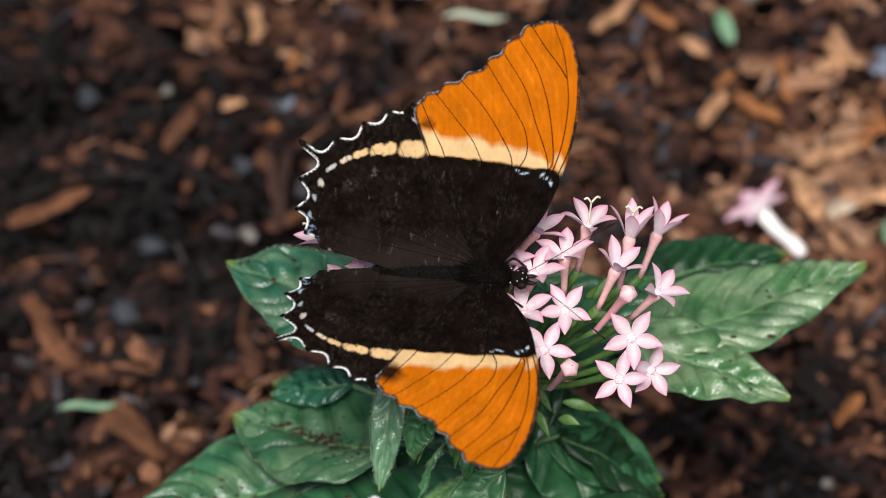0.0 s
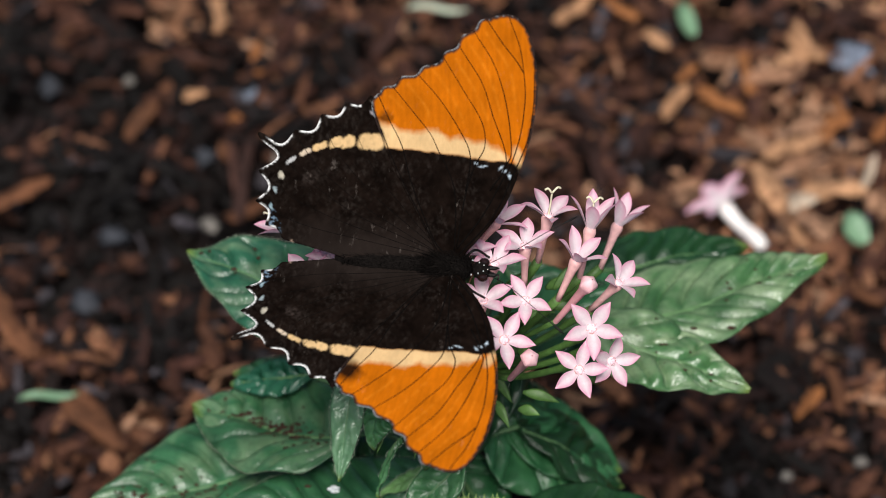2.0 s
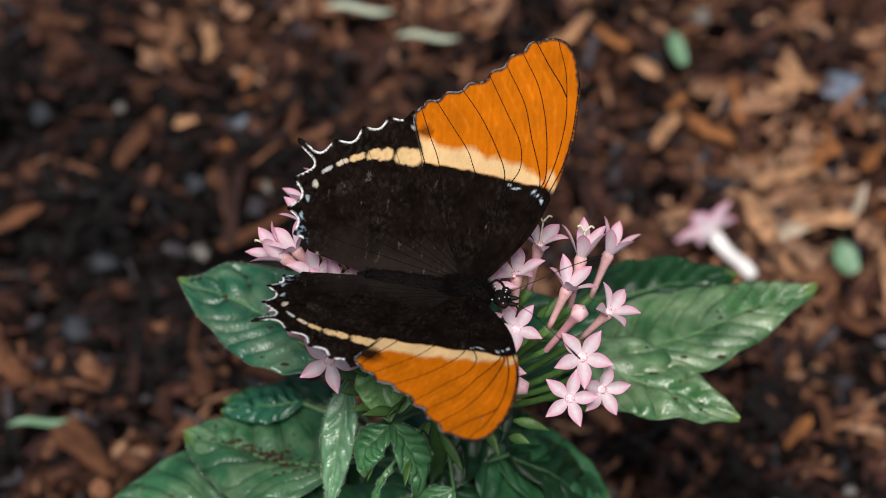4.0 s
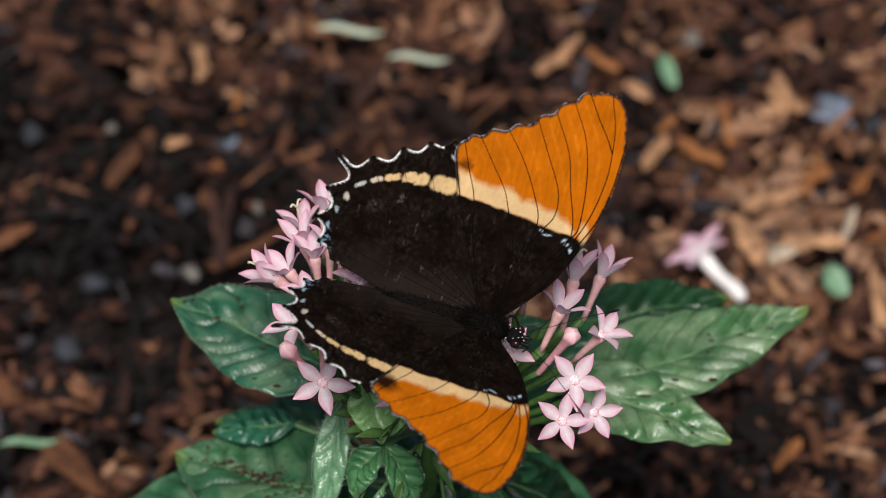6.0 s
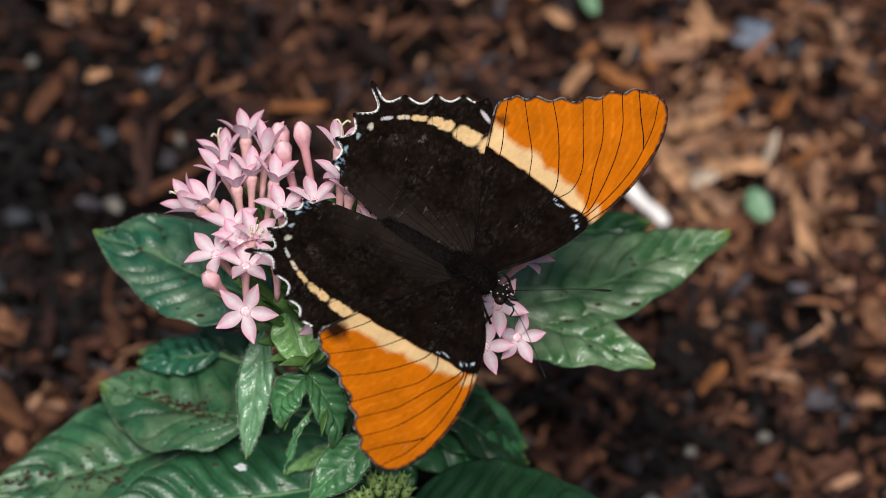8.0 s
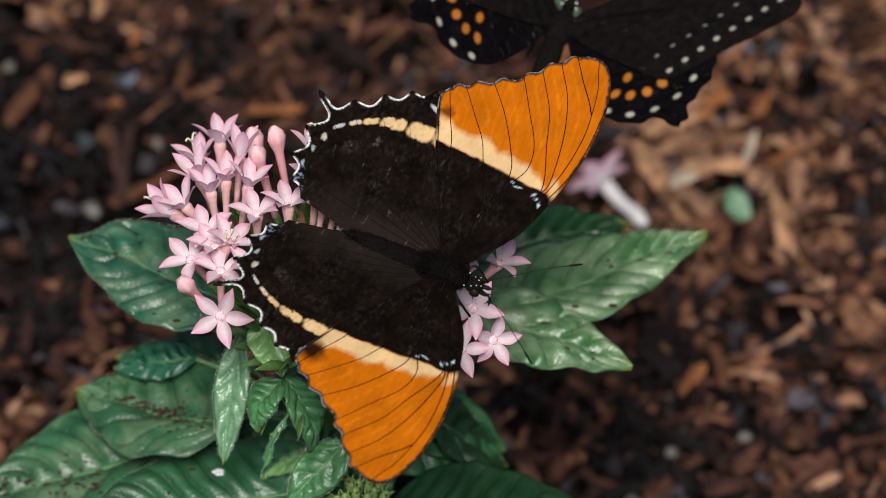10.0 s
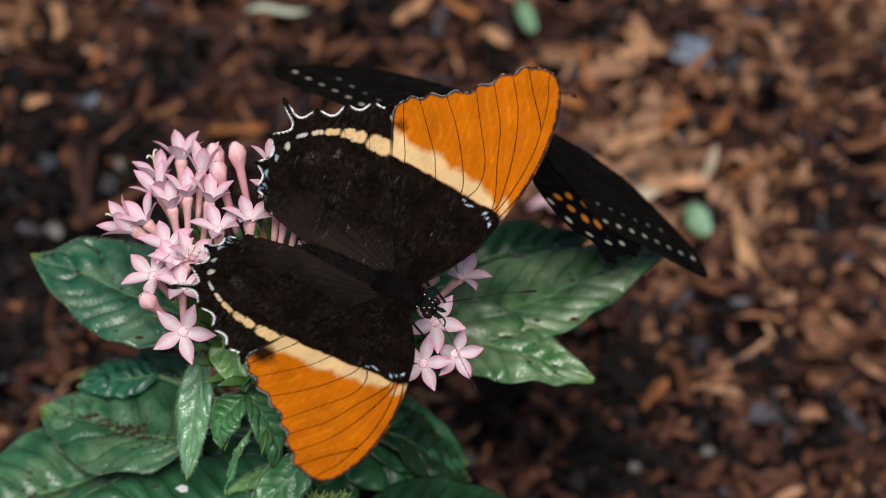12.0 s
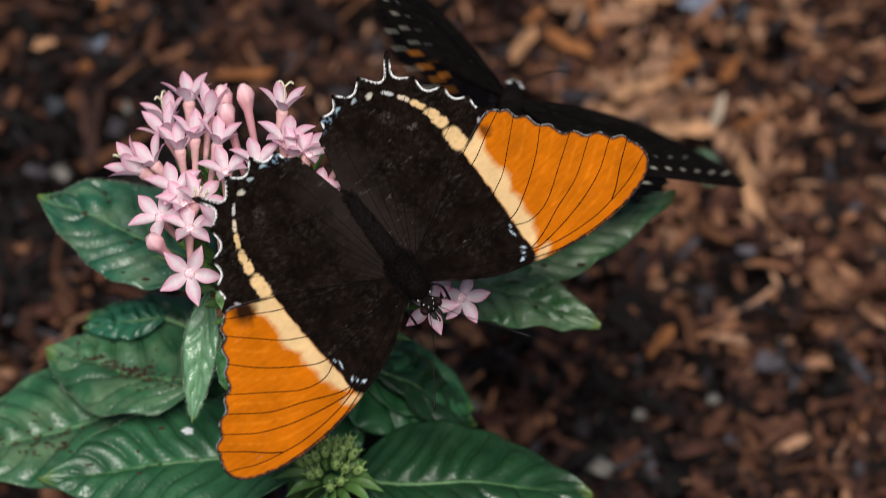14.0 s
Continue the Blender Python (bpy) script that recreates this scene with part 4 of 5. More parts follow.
def paint_fore(smudge):
    def paint(u, v, rim):
        n1, n2 = fbm(u, v, 0.9, 1), fbm(u, v, 0.25, 7)
        c = np.tile(np.array(DARK), (len(u), 1)) * (1 + 0.5 * np.clip(n1 + n2, -0.8, 1.2))[:, None]
        c = lay(c, (0.040, 0.032, 0.028), scratches(u, v, 4) * 0.4)
        inner = np.interp(u, [-13, -9.5, -5.8, -1.7, 2.4, 6.8, 8.2, 10], [19.8, 19.2, 19.3, 19.1, 18.9, 18.5, 18.6, 18.4])
        outer = np.interp(u, [-13, -10.6, -8.3, -6.2, -4.3, -2.4, -0.4, 1.5, 3, 5.6, 7.7, 9], [23.4, 23.1, 22.4, 21.9, 22.8, 22.7, 21.6, 21.9, 21.4, 21.4, 20.4, 19.0])
        wob = 0.3 * n1 + 0.10 * np.sin(u * 1.7)
        shade = np.array(ORANGE)[None] * (1 + 0.03 * n2 + 0.04 * n1)[:, None]
        past = step(v - inner - wob * 0.5, 0.35)[:, None]
        c = c * (1 - past) + shade * past
        c = lay(c, BUFF, step(v - inner - wob * 0.5, 0.35) * step(outer + wob * 1.2 - v, 1.2) * step(9.2 - u, 0.6))
        c = lay(c, BUFF, blob(u, v, (10.6, 19.6), 0.8, 1.6, 0.3, 0.8) * 0.8)
        c = lay(c, DARK, blob(u + 0.5 * n1, v + 0.6 * n2, (-11.5 if smudge > 1 else -10.9, 24.4), smudge, smudge * 0.9, 0.4, 0.9) * (0.97 if smudge > 1 else 0.7))
        streak = np.array([noise.noise(Vector((p * 2.0 + q * 0.22, q * 0.16, 31))) for p, q in zip(u, v)])
        c = c * (1 + (0.16 * np.clip(streak, -0.6, 0.7) * step(v - outer - 0.5, 1.0)))[:, None]
        for fold in FORE_FOLDS:
            c = lay(c, (0.72, 0.22, 0.012), step(0.2 - near_line(u, v, fold), 0.35) * step(v - outer - 1.5, 2.5) * (0.35 + 0.5 * np.clip(n1, -0.6, 0.8)))
        for at, ru, rv, ang in (((8.6, 16.9), 0.55, 0.35, 0.5), ((9.5, 16.2), 0.35, 0.7, 0.2), ((8.0, 17.5), 0.7, 0.25, 0.9), ((5.1, 17.5), 1.0, 0.22, 0.25), ((4.0, 17.9), 0.4, 0.25, 0)):
            c = lay(c, (0.50, 0.60, 0.70), blob(u, v, at, ru * 0.7, rv * 0.7, ang, 0.8) * step(fbm(u, v, 2.2, 23) + 0.15, 0.5))
        margin = step(0.50 + 0.2 * n1 - rim, 0.3) * step(v - 20, 3)
        c = lay(c, (0.03, 0.02, 0.018), margin)
        fringe = step(0.22 - rim, 0.15) * step(n1 + 0.02, 0.2) * (u < 7) * (v > 24)
        return lay(c, PALE, fringe * 0.35)
    return paint


def paint_hind(bold):
    def paint(u, v, rim):
        return hind_tints(u, v, rim, bold)
    return paint


def hind_tints(u, v, rim, bold):
    n1, n2 = fbm(u, v, 0.9, 3), fbm(u, v, 0.22, 9)
    c = np.tile(np.array(DARK), (len(u), 1)) * (1 + 0.5 * np.clip(n1 + n2, -0.8, 1.2))[:, None]
    c = lay(c, (0.040, 0.032, 0.028), scratches(u, v, 14) * 0.4)
    ragged = fbm(u, v, 1.1, 17)
    c = lay(c, (0.021, 0.0155, 0.0135), step(5.0 + 1.5 * n2 - v, 6.0) * step(u + 24, 8) * 0.8)
    # broad blocks in the cells next to the forewing, then broken bars that turn bluish along the margin
    spots = [((-8.4, 20.3), 2.15, 1.65, -0.12, BUFF), ((-13.0, 19.8), 2.15, 1.4, -0.02, BUFF), ((-16.6, 19.5), 0.95, 1.05, 0.15, BUFF), ((-18.6, 19.2), 1.1, 0.85, 0.3, BUFF),
             ((-21.2, 18.3), 1.15, 0.6, 0.45, BUFF), ((-23.5, 17.1), 0.95, 0.42, 0.6, (0.62, 0.50, 0.38)), ((-25.8, 15.5), 0.9, 0.36, 0.85, (0.45, 0.45, 0.45))]
    for at, ru, rv, ang, col in spots:
        c = lay(c, col, block(u + 0.14 * ragged - 0.25 * (v - at[1]), v + 0.30 * ragged, at, ru, rv * bold, ang, 0.25))
    c = lay(c, (0.55, 0.50, 0.55), blob(u, v, (-12.2, 24.2), 1.3, 0.35, -0.4, 0.5))
    for at, r, col in (((-27.2, 12.9), 0.75, (0.6, 0.55, 0.45)), ((-28.1, 10.4), 0.6, (0.35, 0.42, 0.45)), ((-28.5, 7.5), 0.55, (0.3, 0.42, 0.48)),
                       ((-24.8, 1.2), 0.8, (0.7, 0.5, 0.38))):
        c = lay(c, col, blob(u + 0.3 * n1, v + 0.3 * n1, at, r * 0.55, r, 0.25, 0.5) * 0.85)
    blue = blob(u, v, (-28.3, 4.8), 1.0, 2.4, 0.3, 0.8) * step(fbm(u, v, 2.4, 5) - 0.22, 0.25)
    c = lay(c, (0.20, 0.30, 0.42), blue * 0.7)
    c = lay(c, (0.06, 0.045, 0.04), blob(u, v, (-22.6, 12.9), 1.3, 0.8, 0.6, 1.2) * step(fbm(u, v, 1.6, 8) - 0.05, 0.8) * 0.7)
    c = lay(c, (0.03, 0.024, 0.02), step(fbm(u, v, 1.3, 12) - 0.4, 0.6) * step(v - 6, 6) * 0.2)
    outer = (u < -14.5) & ((v > 4.5) | (u < -27.5))
    tips = np.min([np.hypot(u - p[0], v - p[1]) * (0.45 if k == 4 else 1.0) for k, p in enumerate(CUSPS)], axis=0)
    return lay(c, (0.85, 0.85, 0.85), np.where(outer & (u < -15), step(0.30 - rim, 0.14), 0) * step(fbm(u, v, 0.55, 2) + 0.42, 0.2) * step(tips - 0.9, 0.5))


HIND_VEINS = [[(-1, 2.5), (-8, 10), (-13.5, 17), (-17.2, 25)], [(-1, 2.4), (-11, 10), (-18, 17), (-21, 22.8)], [(-1.2, 2), (-13, 8.5), (-21, 14.5), (-25.2, 19.8)],
              [(-1.2, 2), (-14, 7), (-23, 12.5), (-30, 18.4)], [(-1.5, 1.6), (-14, 5), (-24, 8.6), (-30.4, 13)], [(-1.5, 1.4), (-13, 3), (-24, 5), (-30.4, 8)]]


def camber_fore(u, v):
    return 0.7 * np.sin(np.clip(v, 0, 43) / 43 * np.pi) + 0.12 * np.sin(u * 0.9 + v * 0.2) * np.clip(v / 20, 0, 1)


def camber_hind(u, v):
    return 0.5 * np.sin(np.clip(v, 0, 28) / 28 * np.pi) - 0.35 + 0.18 * np.sin(u * 0.5 - v * 0.45) * np.clip(v / 12, 0, 1)


def inside(p, outline):
    hit = False
    for (x0, y0), (x1, y1) in zip(outline, outline[1:] + outline[:1]):
        if (y0 > p[1]) != (y1 > p[1]) and p[0] < (x1 - x0) * (p[1] - y0) / (y1 - y0) + x0:
            hit = not hit
    return hit


def to_rim(line, outline):
    """The line, drawn on straight until it meets the wing's edge."""
    (u0, v0), (u1, v1) = line[-2], line[-1]
    d = math.hypot(u1 - u0, v1 - v0)
    out = list(line)
    for k in range(1, 40):
        q = (u1 + (u1 - u0) / d * 0.15 * k, v1 + (v1 - v0) / d * 0.15 * k)
        if not inside(q, outline):
            break
        out = list(line) + [q]
    return out


def add_veins(wing, lines, camber, mirror, width, outline):
    side = -1 if mirror else 1
    for line in lines:
        line = to_rim(line, outline)
        path = []
        for p in spline(line, 6):
            path.append(Vector((p[0], side * p[1], float(camber(np.array([p[0]]), np.array([p[1]]))[0]) + 0.03)) / 1000)
        r = [width / 1000 * (1 - 0.45 * i / len(path)) for i in range(len(path))]
        part("vein", tube(Geo(), path, r, 5, flat=0.5), VEIN, wing)


def fur(owner, count, at, seed, long):
    """Short hairs over a body part; at(random) gives a foot and a direction."""
    rnd = random.Random(seed)
    g = Geo()
    for _ in range(count):
        p, d = at(rnd)
        d = (d + Vector((-0.7, rnd.uniform(-0.3, 0.3), rnd.uniform(-0.2, 0.3)))).normalized()
        tube(g, [p, p + d * (long * rnd.uniform(0.6, 1.2) * 0.6), p + d * (long * rnd.uniform(0.8, 1.3)) + Vector((-long * 0.25, 0, 0))], [0.00004, 0.00003, 0.00001], 3)
    tagged(part("fur", g, BODY, owner, "short black fur"), kind="stuff")


def round_foot(centre, radii):
    def at(rnd):
        d = Vector((rnd.gauss(0, 1), rnd.gauss(0, 1), abs(rnd.gauss(0, 1)))).normalized()
        return Vector(centre) + Vector((d.x * radii[0], d.y * radii[1], d.z * radii[2])) * 0.97, d
    return at


def long_foot(x0, x1, r0, r1, z):
    def at(rnd):
        t, a = rnd.random(), rnd.uniform(-0.4, math.pi + 0.4)
        r = r0 + (r1 - r0) * t
        d = Vector((0, math.cos(a), math.sin(a)))
        return Vector((x0 + (x1 - x0) * t, 0, z)) + d * r, d
    return at


def legs(root, spots, mat):
    for k, (u, v, tip) in enumerate(spots):
        for side in (1, -1):
            g = Geo()
            knee = Vector(((u + tip[0]) / 2 / 1000, side * (v + tip[1]) / 2 / 1000 + side * 0.001, -0.0008))
            tube(g, spline([(u / 1000, side * v / 1000, -0.0014), knee, (tip[0] / 1000, side * tip[1] / 1000, tip[2] / 1000)], 5), 0.00022, 6)
            part("leg", g, mat, root, "thin black leg")


def build_rusty_butterfly():
    root = new("butterfly")
    tagged(root, "dark brown butterfly with orange wing tips on pink flowers", "butterfly")
    g = Geo()
    ball(g, (0.0002, 0, -0.0006), (0.0044, 0.0026, 0.0022), 20, 0.12, seed=1)
    thorax = part("thorax", g, BODY, root, "furry black thorax")
    fur(thorax, 1800, round_foot((0.0002, 0, -0.0006), (0.0044, 0.0026, 0.0022)), 3, 0.0011)
    g = Geo()
    path = [(-0.0025 - 0.0155 * t / 12, 0, -0.0008 - 0.0004 * math.sin(t / 12 * 3)) for t in range(13)]
    tube(g, path, [0.0016, 0.0019, 0.0018, 0.0020, 0.0019, 0.0020, 0.0018, 0.0019, 0.0017, 0.0016, 0.0013, 0.0010, 0.0004], 14)
    abdomen = part("abdomen", g, BODY, root, "tapering black abdomen with rings")
    fur(abdomen, 1500, long_foot(-0.003, -0.0165, 0.0018, 0.0011, -0.0009), 5, 0.0006)
    g = Geo()
    ball(g, (0.0058, 0, -0.0006), (0.0015, 0.0015, 0.0014), 14, 0.1, seed=4)
    head = part("head", g, BODY, root, "small black head with white dots")
    for side in (1, -1):
        g = Geo()
        ball(g, (0.0063, side * 0.0013, -0.0004), (0.0009, 0.0007, 0.0009), 12)
        part("eye", g, EYE, head, "shiny dark red-brown eye")
        g = Geo()
        line = spline([(0.0066, side * 0.0006, 0.0003), (0.011, side * 0.003, 0.0017), (0.016, side * 0.0066, 0.0020), (0.0205, side * 0.0098, 0.0014)], 8)
        tube(g, line, [0.000065] * 20 + [0.0001, 0.00016, 0.0002, 0.00018, 0.0001], 6)
        part("antenna", g, CHITIN, head, "thin black clubbed antenna")
        g = Geo()
        tube(g, spline([(0.0066, side * 0.0005, -0.001), (0.0080, side * 0.0006, -0.0009), (0.0088, side * 0.0005, -0.0004)], 4), [0.0004] * 5 + [0.0003, 0.0002, 0.00015, 0.0001], 6)
        part("palp", g, CHITIN, head)
    g = Geo()
    for u, v, z, r in ((0.0064, 0.0005, 0.0008, 0.00018), (0.0064, -0.0005, 0.0008, 0.00018), (0.0056, 0.0009, 0.0007, 0.00018), (0.0056, -0.0009, 0.0007, 0.00018),
                       (0.0045, 0.0012, 0.0006, 0.0002), (0.0045, -0.0012, 0.0006, 0.0002), (0.0070, 0, 0.0002, 0.00016)):
        ball(g, (u, v, z), (r * 0.6, r * 0.6, r * 0.5), 6)
    part("white_dots", g, WHITE_SCALE, head, "tiny white dots")
    g = Geo()
    tube(g, spline([(0.007, 0, -0.001), (0.0085, 0, -0.003), (0.0082, 0, -0.0058)], 6), 0.00014, 6)
    part("proboscis", g, CHITIN, head, "thin black drinking tube")
    legs(root, ((2.5, 1.2, (6.5, 3.4, -5.0)), (0.5, 1.5, (2.5, 5.0, -6.0)), (-1.5, 1.4, (-4.5, 4.2, -6.0))), CHITIN)
    wings = {}
    for mirror in (False, True):
        fore = thick(part("forewing", wing_mesh("forewing", fore_outline(), paint_fore(2.1 if mirror else 1.0), mirror, 0.24, camber_fore, WING), None, root,
                          "dark brown forewing with cream band and orange tip"), 0.07)
        add_veins(fore, FORE_VEINS, camber_fore, mirror, 0.16, fore_outline())
        hind = thick(part("hindwing", wing_mesh("hindwing", hind_outline(), paint_hind(0.8 if mirror else 1.0), mirror, 0.24, camber_hind, WING), None, root,
                          "scalloped dark brown hindwing with cream spots and white edge"), 0.07)
        add_veins(hind, HIND_VEINS, camber_hind, mirror, 0.075, hind_outline())
        wings[mirror] = (fore, hind)
    return root, wings


SWALLOW_FORE = [(0.8, 0.8), (3, 2.5), (9, 13), (12.6, 24), (13.0, 34), (11.2, 43), (8.5, 46.2), (5.0, 45.6), (0.5, 41), (-4.5, 35), (-9.5, 29.5), (-12.5, 25.5), (-11, 20), (-6.5, 10), (-1.6, 1.2)]
SWALLOW_HIND = [(-0.4, 1.0), (-5, 11), (-10, 22), (-15, 27.5), (-21, 27.8), (-25.5, 25.5), (-29, 22), (-33, 20.5), (-33.5, 18), (-30.5, 15.5), (-30, 11), (-27, 6.5), (-22, 3), (-14, 1.2), (-5, 0.8)]


def paint_swallow_fore(u, v, rim):
    n1 = fbm(u, v, 0.6, 21)
    c = np.tile(np.array((0.0085, 0.0070, 0.0068)), (len(u), 1)) * (1 + 0.5 * n1)[:, None]
    for t in range(8):
        at = (9.0 - 2.75 * t, 42.0 - 2.35 * t)
        c = lay(c, (0.42, 0.40, 0.33), blob(u, v, at, 0.62, 0.48, 0.6, 0.5))
        if t > 1:
            c = lay(c, (0.40, 0.42, 0.42), blob(u, v, (at[0] + 3.2, at[1] - 3.4), 0.45, 0.32, 0.6, 0.5) * 0.5)
    return c


def paint_swallow_hind(u, v, rim):
    n1 = fbm(u, v, 0.6, 31)
    c = np.tile(np.array((0.0045, 0.0040, 0.0048)), (len(u), 1)) * (1 + 0.5 * n1)[:, None]
    for k in range(6):
        a = radians(12 + 24 * k)
        at = (-15.5 - 12.5 * math.sin(a), 14 + 11.5 * math.cos(a))
        c = lay(c, (0.48, 0.46, 0.38), blob(u, v, at, 0.85, 0.6, a, 0.4))
        at2 = (-15 - 8.2 * math.sin(a), 13.5 + 7.8 * math.cos(a))
        c = lay(c, (0.50, 0.17, 0.025), blob(u, v, at2, 0.9, 1.1, a, 0.4))
        at3 = (-13.5 - 4.6 * math.sin(a), 12.5 + 4.6 * math.cos(a))
        if k % 2 == 0:
            c = lay(c, (0.50, 0.17, 0.02), blob(u, v, at3, 0.8, 1.1, a, 0.4))
    return c


def camber_flat(u, v):
    return 0.9 * np.sin(np.clip(v, 0, 46) / 46 * np.pi) + 0.15 * np.sin(u * 0.6 - v * 0.3) * np.clip(v / 12, 0, 1)


def camber_under(u, v):
    return camber_flat(u, v) - 0.5


def build_swallowtail():
    root = new("butterfly")
    root.scale = (0.93, 0.93, 0.93)
    tagged(root, "black swallowtail butterfly with rows of white and orange spots", "butterfly")
    g = Geo()
    ball(g, (0.0, 0, -0.0006), (0.0048, 0.0028, 0.0026), 16, 0.1, seed=2)
    part("thorax", g, BODY, root, "furry black thorax")
    g = Geo()
    tube(g, [(-0.003 - 0.016 * t / 10, 0, -0.0008 - 0.0012 * (t / 10) ** 2) for t in range(11)], [0.0018, 0.0022, 0.0022, 0.0023, 0.0022, 0.0022, 0.0020, 0.0018, 0.0015, 0.0011, 0.0005], 12)
    part("abdomen", g, BODY, root, "tapering black abdomen")
    g = Geo()
    ball(g, (0.0064, 0, -0.0006), (0.0017, 0.0016, 0.0016), 12, 0.1, seed=5)
    head = part("head", g, BODY, root, "black head with white dots")
    for side in (1, -1):
        g = Geo()
        tube(g, spline([(0.0072, side * 0.0006, 0.0004), (0.012, side * 0.004, 0.002), (0.0165, side * 0.0078, 0.0022), (0.0195, side * 0.0092, 0.0008)], 7), [0.00016] * 17 + [0.00025, 0.00036, 0.00038, 0.00034, 0.0002], 6)
        part("antenna", g, CHITIN, head, "black clubbed antenna")
        g = Geo()
        ball(g, (0.0069, side * 0.0013, -0.0004), (0.0009, 0.0007, 0.001), 10)
        part("eye", g, CHITIN, head)
    g = Geo()
    for u, v, z in ((0.0072, 0.0006, 0.0008), (0.0072, -0.0006, 0.0008), (0.0060, 0.0011, 0.0008), (0.0060, -0.0011, 0.0008), (0.0045, 0.0014, 0.0011), (0.0045, -0.0014, 0.0011)):
        ball(g, (u, v, z), (0.00026, 0.00026, 0.0002), 6)
    part("white_dots", g, WHITE_SCALE, head, "tiny white dots")
    legs(root, ((2.5, 1.2, (6.0, 3.0, -6.0)), (0.5, 1.5, (1.5, 4.5, -7.0)), (-1.5, 1.4, (-4.5, 3.8, -7.0))), CHITIN)
    wings = {}
    for mirror in (False, True):
        fo = [(p[0], p[1]) for p in spline(SWALLOW_FORE, 8)]
        ho = []
        for i, p in enumerate(spline(SWALLOW_HIND, 8)):
            k = i / 8
            w = 0.45 * math.sin(k * 2 * math.pi) if 2.5 < k < 12 else 0
            ho.append((p[0] + w * 0.7, p[1] - w * 0.6))
        fore = thick(part("forewing", wing_mesh("forewing", fo, paint_swallow_fore, mirror, 0.34, camber_flat, WING), None, root, "black forewing with a row of cream spots"), 0.07)
        hind = thick(part("hindwing", wing_mesh("hindwing", ho, paint_swallow_hind, mirror, 0.34, camber_under, WING), None, root, "black hindwing with orange and cream spots"), 0.07)
        vl = [[(0.8, 2), (4, 18), (9.0 - 2.75 * t + 1.2, 42.0 - 2.35 * t + 1.2)] for t in range(7)]
        add_veins(fore, vl, camber_flat, mirror, 0.10, fo)
        wings[mirror] = (fore, hind)
    return root, wings


build_ground()
build_mulch()
build_chips()
build_pebbles()
build_bits()
build_plant()
build_fallen_flower()
rusty, rusty_wings = build_rusty_butterfly()
swallow, swallow_wings = build_swallowtail()


def motions():
    """The perched butterfly turns on the flowers and fans its wings; the swallowtail arrives and feeds behind it."""
    walk(rusty, [
        (0, pose(-0.00171, -0.00398, 0.17609, 23.8, -0.0, -5.5)),
        (0.5, pose(-0.00317, -0.00221, 0.17549, 16.6, -10.2, -8.1)),
        (1, pose(-0.00165, -0.00279, 0.17478, 29.3, -2.4, -7.4)),
        (1.5, pose(-0.00200, -0.00286, 0.17519, 26.2, -2.5, -6.1)),
        (2, pose(-0.00153, -0.00431, 0.17612, 26.9, -1.5, -8.0)),
        (2.5, pose(-0.00132, -0.00388, 0.17651, 16.8, 0.1, -5.2)),
        (5, pose(0.00594, -0.00629, 0.17731, 10.9, 2.3, -14.3)),
        (5.5, pose(0.00610, -0.00753, 0.17673, 15.1, 10.0, -13.1)),
        (6, pose(0.00688, -0.00680, 0.17749, 19.1, 13.7, -13.7)),
        (6.5, pose(0.00824, -0.00740, 0.17928, 11.3, 5.6, -10.5)),
        (7, pose(0.01697, -0.01055, 0.17753, 5.8, 12.8, -29.1)),
        (7.5, pose(0.01758, -0.01169, 0.17626, 9.9, 14.9, -34.7)),
        (8, pose(0.01780, -0.01021, 0.17550, 9.6, 10.2, -32.6)),
        (8.5, pose(0.01736, -0.00900, 0.17377, 15.7, 7.9, -30.6)),
        (11, pose(0.01701, -0.00821, 0.17529, 12.8, 3.7, -24.6)),
        (11.5, pose(0.01618, -0.01020, 0.17480, 19.7, 6.1, -32.1)),
        (12, pose(0.01615, -0.01042, 0.17573, 18.7, 3.6, -32.0)),
        (12.5, pose(0.01727, -0.01250, 0.17528, 17.6, 7.4, -36.8)),
        (13, pose(0.01606, -0.01647, 0.17272, 18.6, 28.7, -51.4)),
        (13.5, pose(0.01686, -0.01594, 0.17225, 17.7, 22.7, -49.9)),
        (14, pose(0.01658, -0.01513, 0.17092, 22.5, 22.4, -50.7))])
    left = [
        (0, pose(0, 0, 0, 32.9, 3.7, 0.3)),
        (0.5, pose(0, 0, 0, 18.1, 2.2, -2.1)),
        (1, pose(0, 0, 0, 29.8, 2.4, 0.7)),
        (1.5, pose(0, 0, 0, 30.6, 3.0, 0.4)),
        (2, pose(0, 0, 0, 33.1, 2.0, 0.7)),
        (2.5, pose(0, 0, 0, 41.0, -0.4, -0.4)),
        (5, pose(0, 0, 0, 18.0, -0.7, -0.7)),
        (5.5, pose(0, 0, 0, 46.8, 0.7, -3.7)),
        (6, pose(0, 0, 0, 36.5, 1.5, 2.1)),
        (6.5, pose(0, 0, 0, 42.8, 2.4, -0.7)),
        (7, pose(0, 0, 0, 27.2, 1.1, -0.9)),
        (7.5, pose(0, 0, 0, 16.7, -0.7, 0.6)),
        (8, pose(0, 0, 0, 10.2, 0.3, 0.2)),
        (8.5, pose(0, 0, 0, 13.6, -0.6, -1.6)),
        (11, pose(0, 0, 0, 11.3, 0.9, 0.1)),
        (11.5, pose(0, 0, 0, 24.1, -1.2, 0.7)),
        (12, pose(0, 0, 0, 24.0, -0.3, -0.9)),
        (12.5, pose(0, 0, 0, 22.3, -1.4, -0.1)),
        (13, pose(0, 0, 0, 17.8, -2.0, -0.4)),
        (13.5, pose(0, 0, 0, 14.1, -1.2, -0.3)),
        (14, pose(0, 0, 0, 1.4, -0.3, 0.5))]
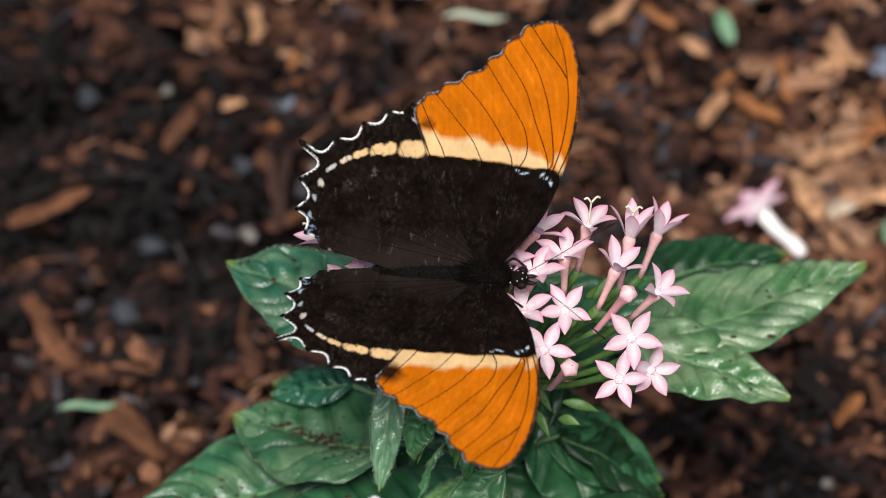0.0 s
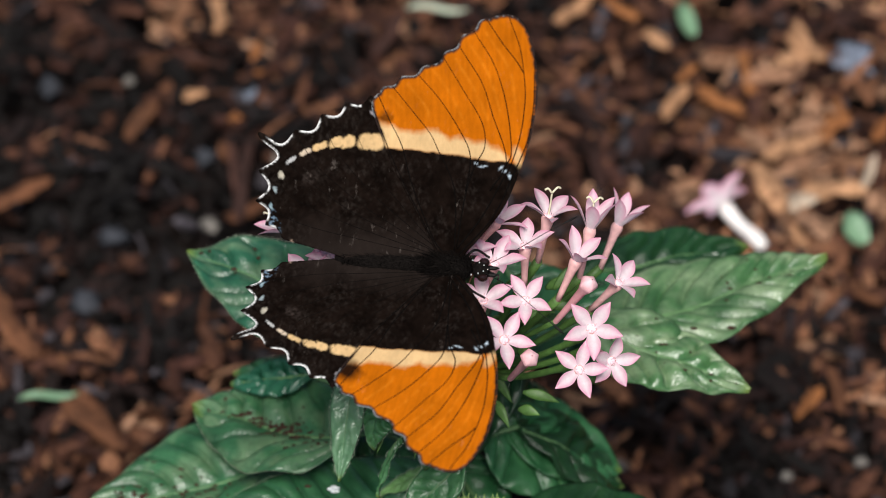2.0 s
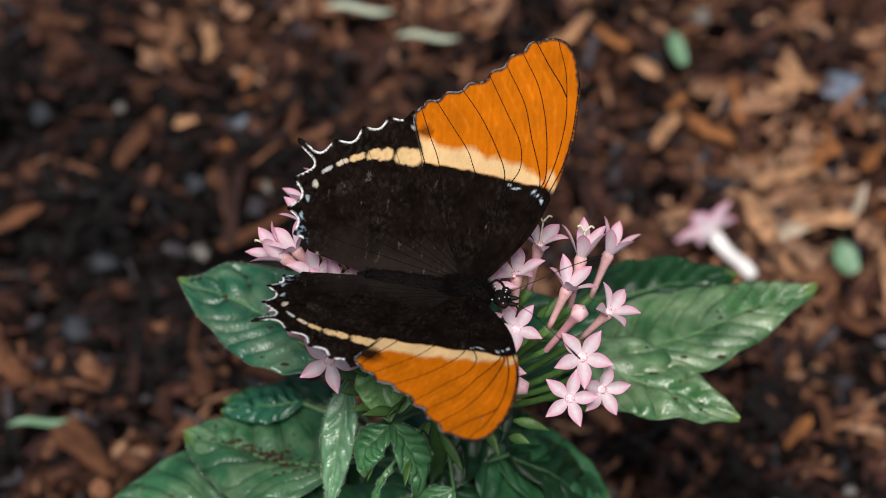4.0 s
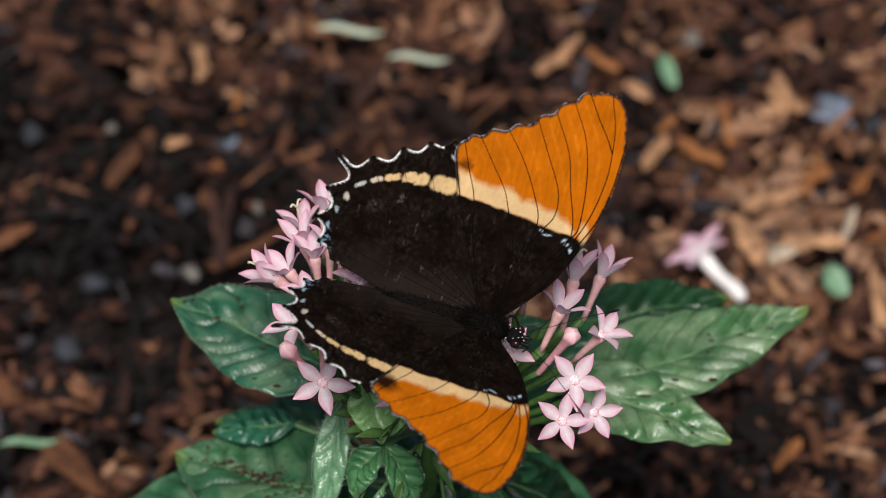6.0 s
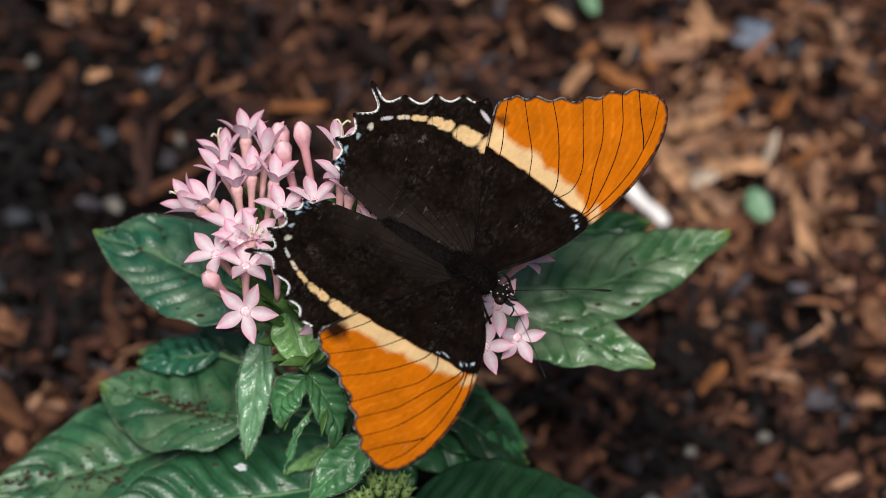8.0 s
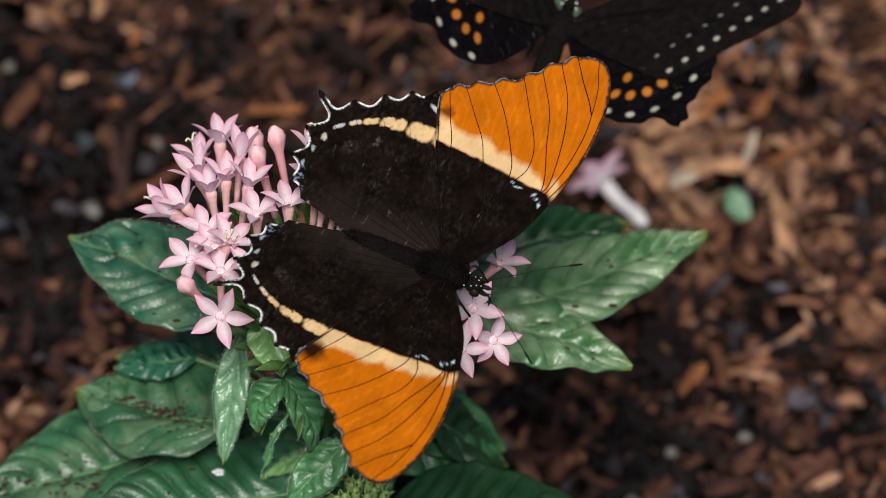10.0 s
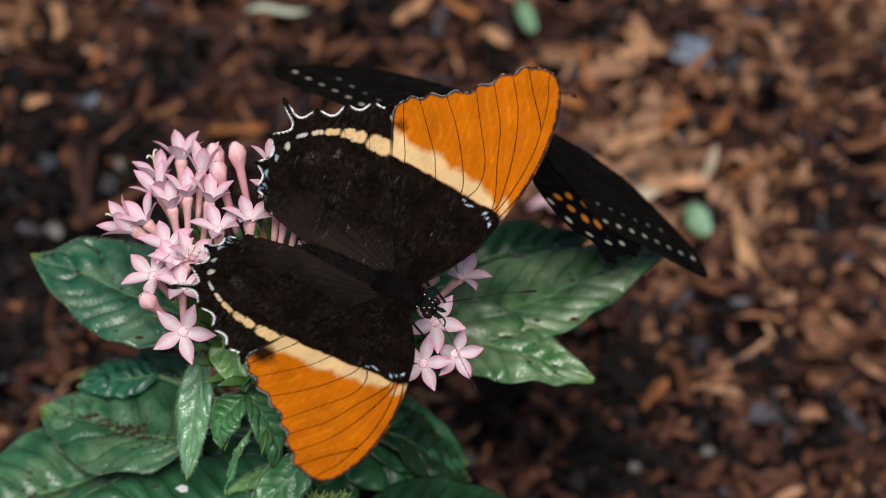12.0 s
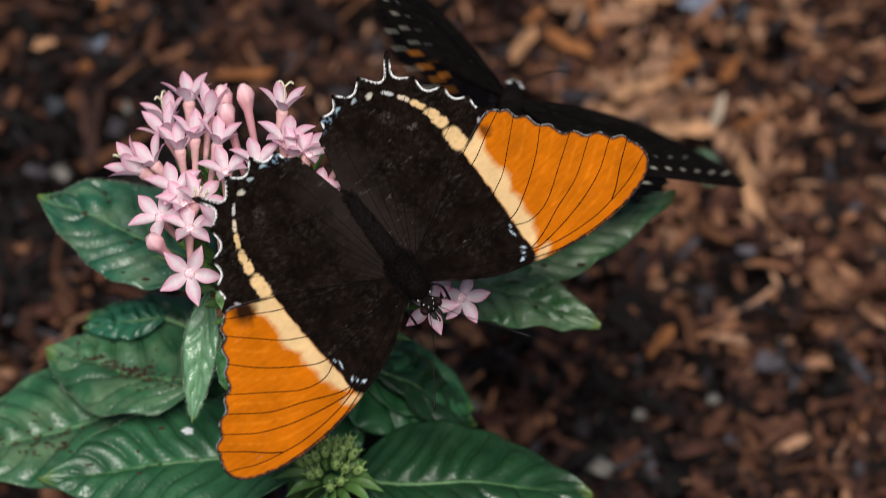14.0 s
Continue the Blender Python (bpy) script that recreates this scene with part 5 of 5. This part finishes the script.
    right = [
        (0, pose(0, 0, 0, -27.4, -3.2, -1.9)),
        (0.5, pose(0, 0, 0, -25.9, -1.8, -2.4)),
        (1, pose(0, 0, 0, -29.2, -3.2, -0.0)),
        (1.5, pose(0, 0, 0, -31.7, -3.4, -1.3)),
        (2, pose(0, 0, 0, -26.7, -2.6, -0.4)),
        (2.5, pose(0, 0, 0, -38.2, -0.3, 0.5)),
        (5, pose(0, 0, 0, -22.2, -0.3, -0.0)),
        (5.5, pose(0, 0, 0, -47.9, 0.1, 1.0)),
        (6, pose(0, 0, 0, -32.6, -2.1, -0.1)),
        (6.5, pose(0, 0, 0, -40.2, -2.3, 0.1)),
        (7, pose(0, 0, 0, -29.3, -0.4, 2.4)),
        (7.5, pose(0, 0, 0, -17.7, 0.1, 3.1)),
        (8, pose(0, 0, 0, -12.1, 0.8, 1.4)),
        (8.5, pose(0, 0, 0, -9.7, 1.4, -0.5)),
        (11, pose(0, 0, 0, -16.7, -1.0, 1.1)),
        (11.5, pose(0, 0, 0, -24.7, 0.7, 3.0)),
        (12, pose(0, 0, 0, -22.2, 0.9, 2.0)),
        (12.5, pose(0, 0, 0, -26.4, 0.5, 2.9)),
        (13, pose(0, 0, 0, -16.1, 2.4, 3.2)),
        (13.5, pose(0, 0, 0, -15.4, 2.2, 3.3)),
        (14, pose(0, 0, 0, -2.1, 1.0, 1.1))]
    # for a while the forewing is drawn further forward than the hindwing
    spread = ({7: -1.6, 7.5: -2.0, 8: -2.3, 8.5: -1.8}, {7: 0.6, 7.5: 0.8, 8: 1.2, 8.5: 0.8, 11.5: 0.6})
    for ob, more in zip(rusty_wings[False], spread):
        walk(ob, [(t, m @ pose(0, 0, 0, 0, 0, more.get(t, 0))) for t, m in left])
    for ob in rusty_wings[True]:
        walk(ob, right)
    walk(swallow, [
        (0, pose(0.13, 0.43, -0.017, 0, 0, 80)),
        (7.5, pose(0.13, 0.43, -0.017, 0, 0, 80)),
        (8, pose(0.0754, 0.1834, 0.2372, -1.2, -84.4, 68.6)),
        (8.5, pose(0.0454, 0.0634, 0.1472, -1.2, -84.4, 68.6)),
        (8.9, pose(0.0454, 0.0934, 0.1472, -1.2, -84.4, 68.6)),
        (10.6, pose(0.0389, 0.0602, 0.1455, 20.5, 23.1, 76.7)),
        (11, pose(0.0389, 0.0562, 0.1415, 20.5, 23.1, 76.7)),
        (11.5, pose(0.0385, 0.0549, 0.1411, 20.9, 23.2, 76.5)),
        (12, pose(0.0397, 0.0571, 0.1447, 20.7, 24.4, 79.1)),
        (12.5, pose(0.0347, 0.0550, 0.1442, 28.5, 41.1, 101.9)),
        (12.67, pose(0.0348, 0.0486, 0.1499, 9.9, -0.0, 151.1)),
        (12.83, pose(0.0348, 0.0421, 0.1555, 10.6, -0.0, -159.6)),
        (13, pose(0.0348, 0.0355, 0.1614, -7.2, -12.0, -108.9)),
        (13.5, pose(0.0384, 0.0434, 0.1478, -15.1, -32.6, -94.3)),
        (13.8, pose(0.0384, 0.0434, 0.1478, -15.1, -32.6, -94.3)),
        (13.86, pose(0.0379, 0.0464, 0.1453, -9.1, -0.0, -36.4)),
        (13.92, pose(0.0374, 0.0495, 0.1427, -10.5, -0.0, 21.4)),
        (14, pose(0.0369, 0.0526, 0.1401, 14.2, 24.7, 81.1))])
    up_left = [(0, 30, 0), (8, 50, 0), (8.3, -10, 0), (8.4667, 112, 0), (8.5, 37, 0), (8.5333, -42, 0), (8.7, 60, 0), (8.9, 5, 0), (9.1, 55, 0), (9.3, 0, 0), (9.55, 50, 0), (9.8, 5, 0), (10.1, 40, 0), (10.35, 8, 0), (10.6, 20, 20), (11, -8, 12), (11.5, -8, 12), (12, -16, 12), (12.5, 0, 10), (13, 85, 0), (13.5, 47, 0), (13.8, 47, 0), (14, 24, 10)]
    up_right = [(0, 30, 0), (8, 50, 0), (8.3, -10, 0), (8.4667, 112, 0), (8.5, 42, 0), (8.5333, -42, 0), (8.7, 60, 0), (8.9, 5, 0), (9.1, 55, 0), (9.3, 0, 0), (9.55, 50, 0), (9.8, 5, 0), (10.1, 40, 0), (10.35, 8, 0), (10.6, 20, 20), (11, -9, 12), (11.5, -11, 12), (12, -14, 12), (12.5, -0, 10), (13, 86, 0), (13.5, 42, 0), (13.8, 47, 0), (14, -1, 10)]
    for k, tuck in ((0, 0), (1, 24)):        # the hindwings sit tucked forward under the forewings
        swing = {13: (-19, -6)} if k else {}
        walk(swallow_wings[False][k], [(t, pose(0, 0, 0, a + swing.get(t, (0, 0))[0], 0, 0) @ pose(0, 0, 0, 0, 0, back - tuck)) for t, a, back in up_left])
        walk(swallow_wings[True][k], [(t, pose(0, 0, 0, -a - swing.get(t, (0, 0))[1], 0, 0) @ pose(0, 0, 0, 0, 0, tuck - back)) for t, a, back in up_right])


motions()
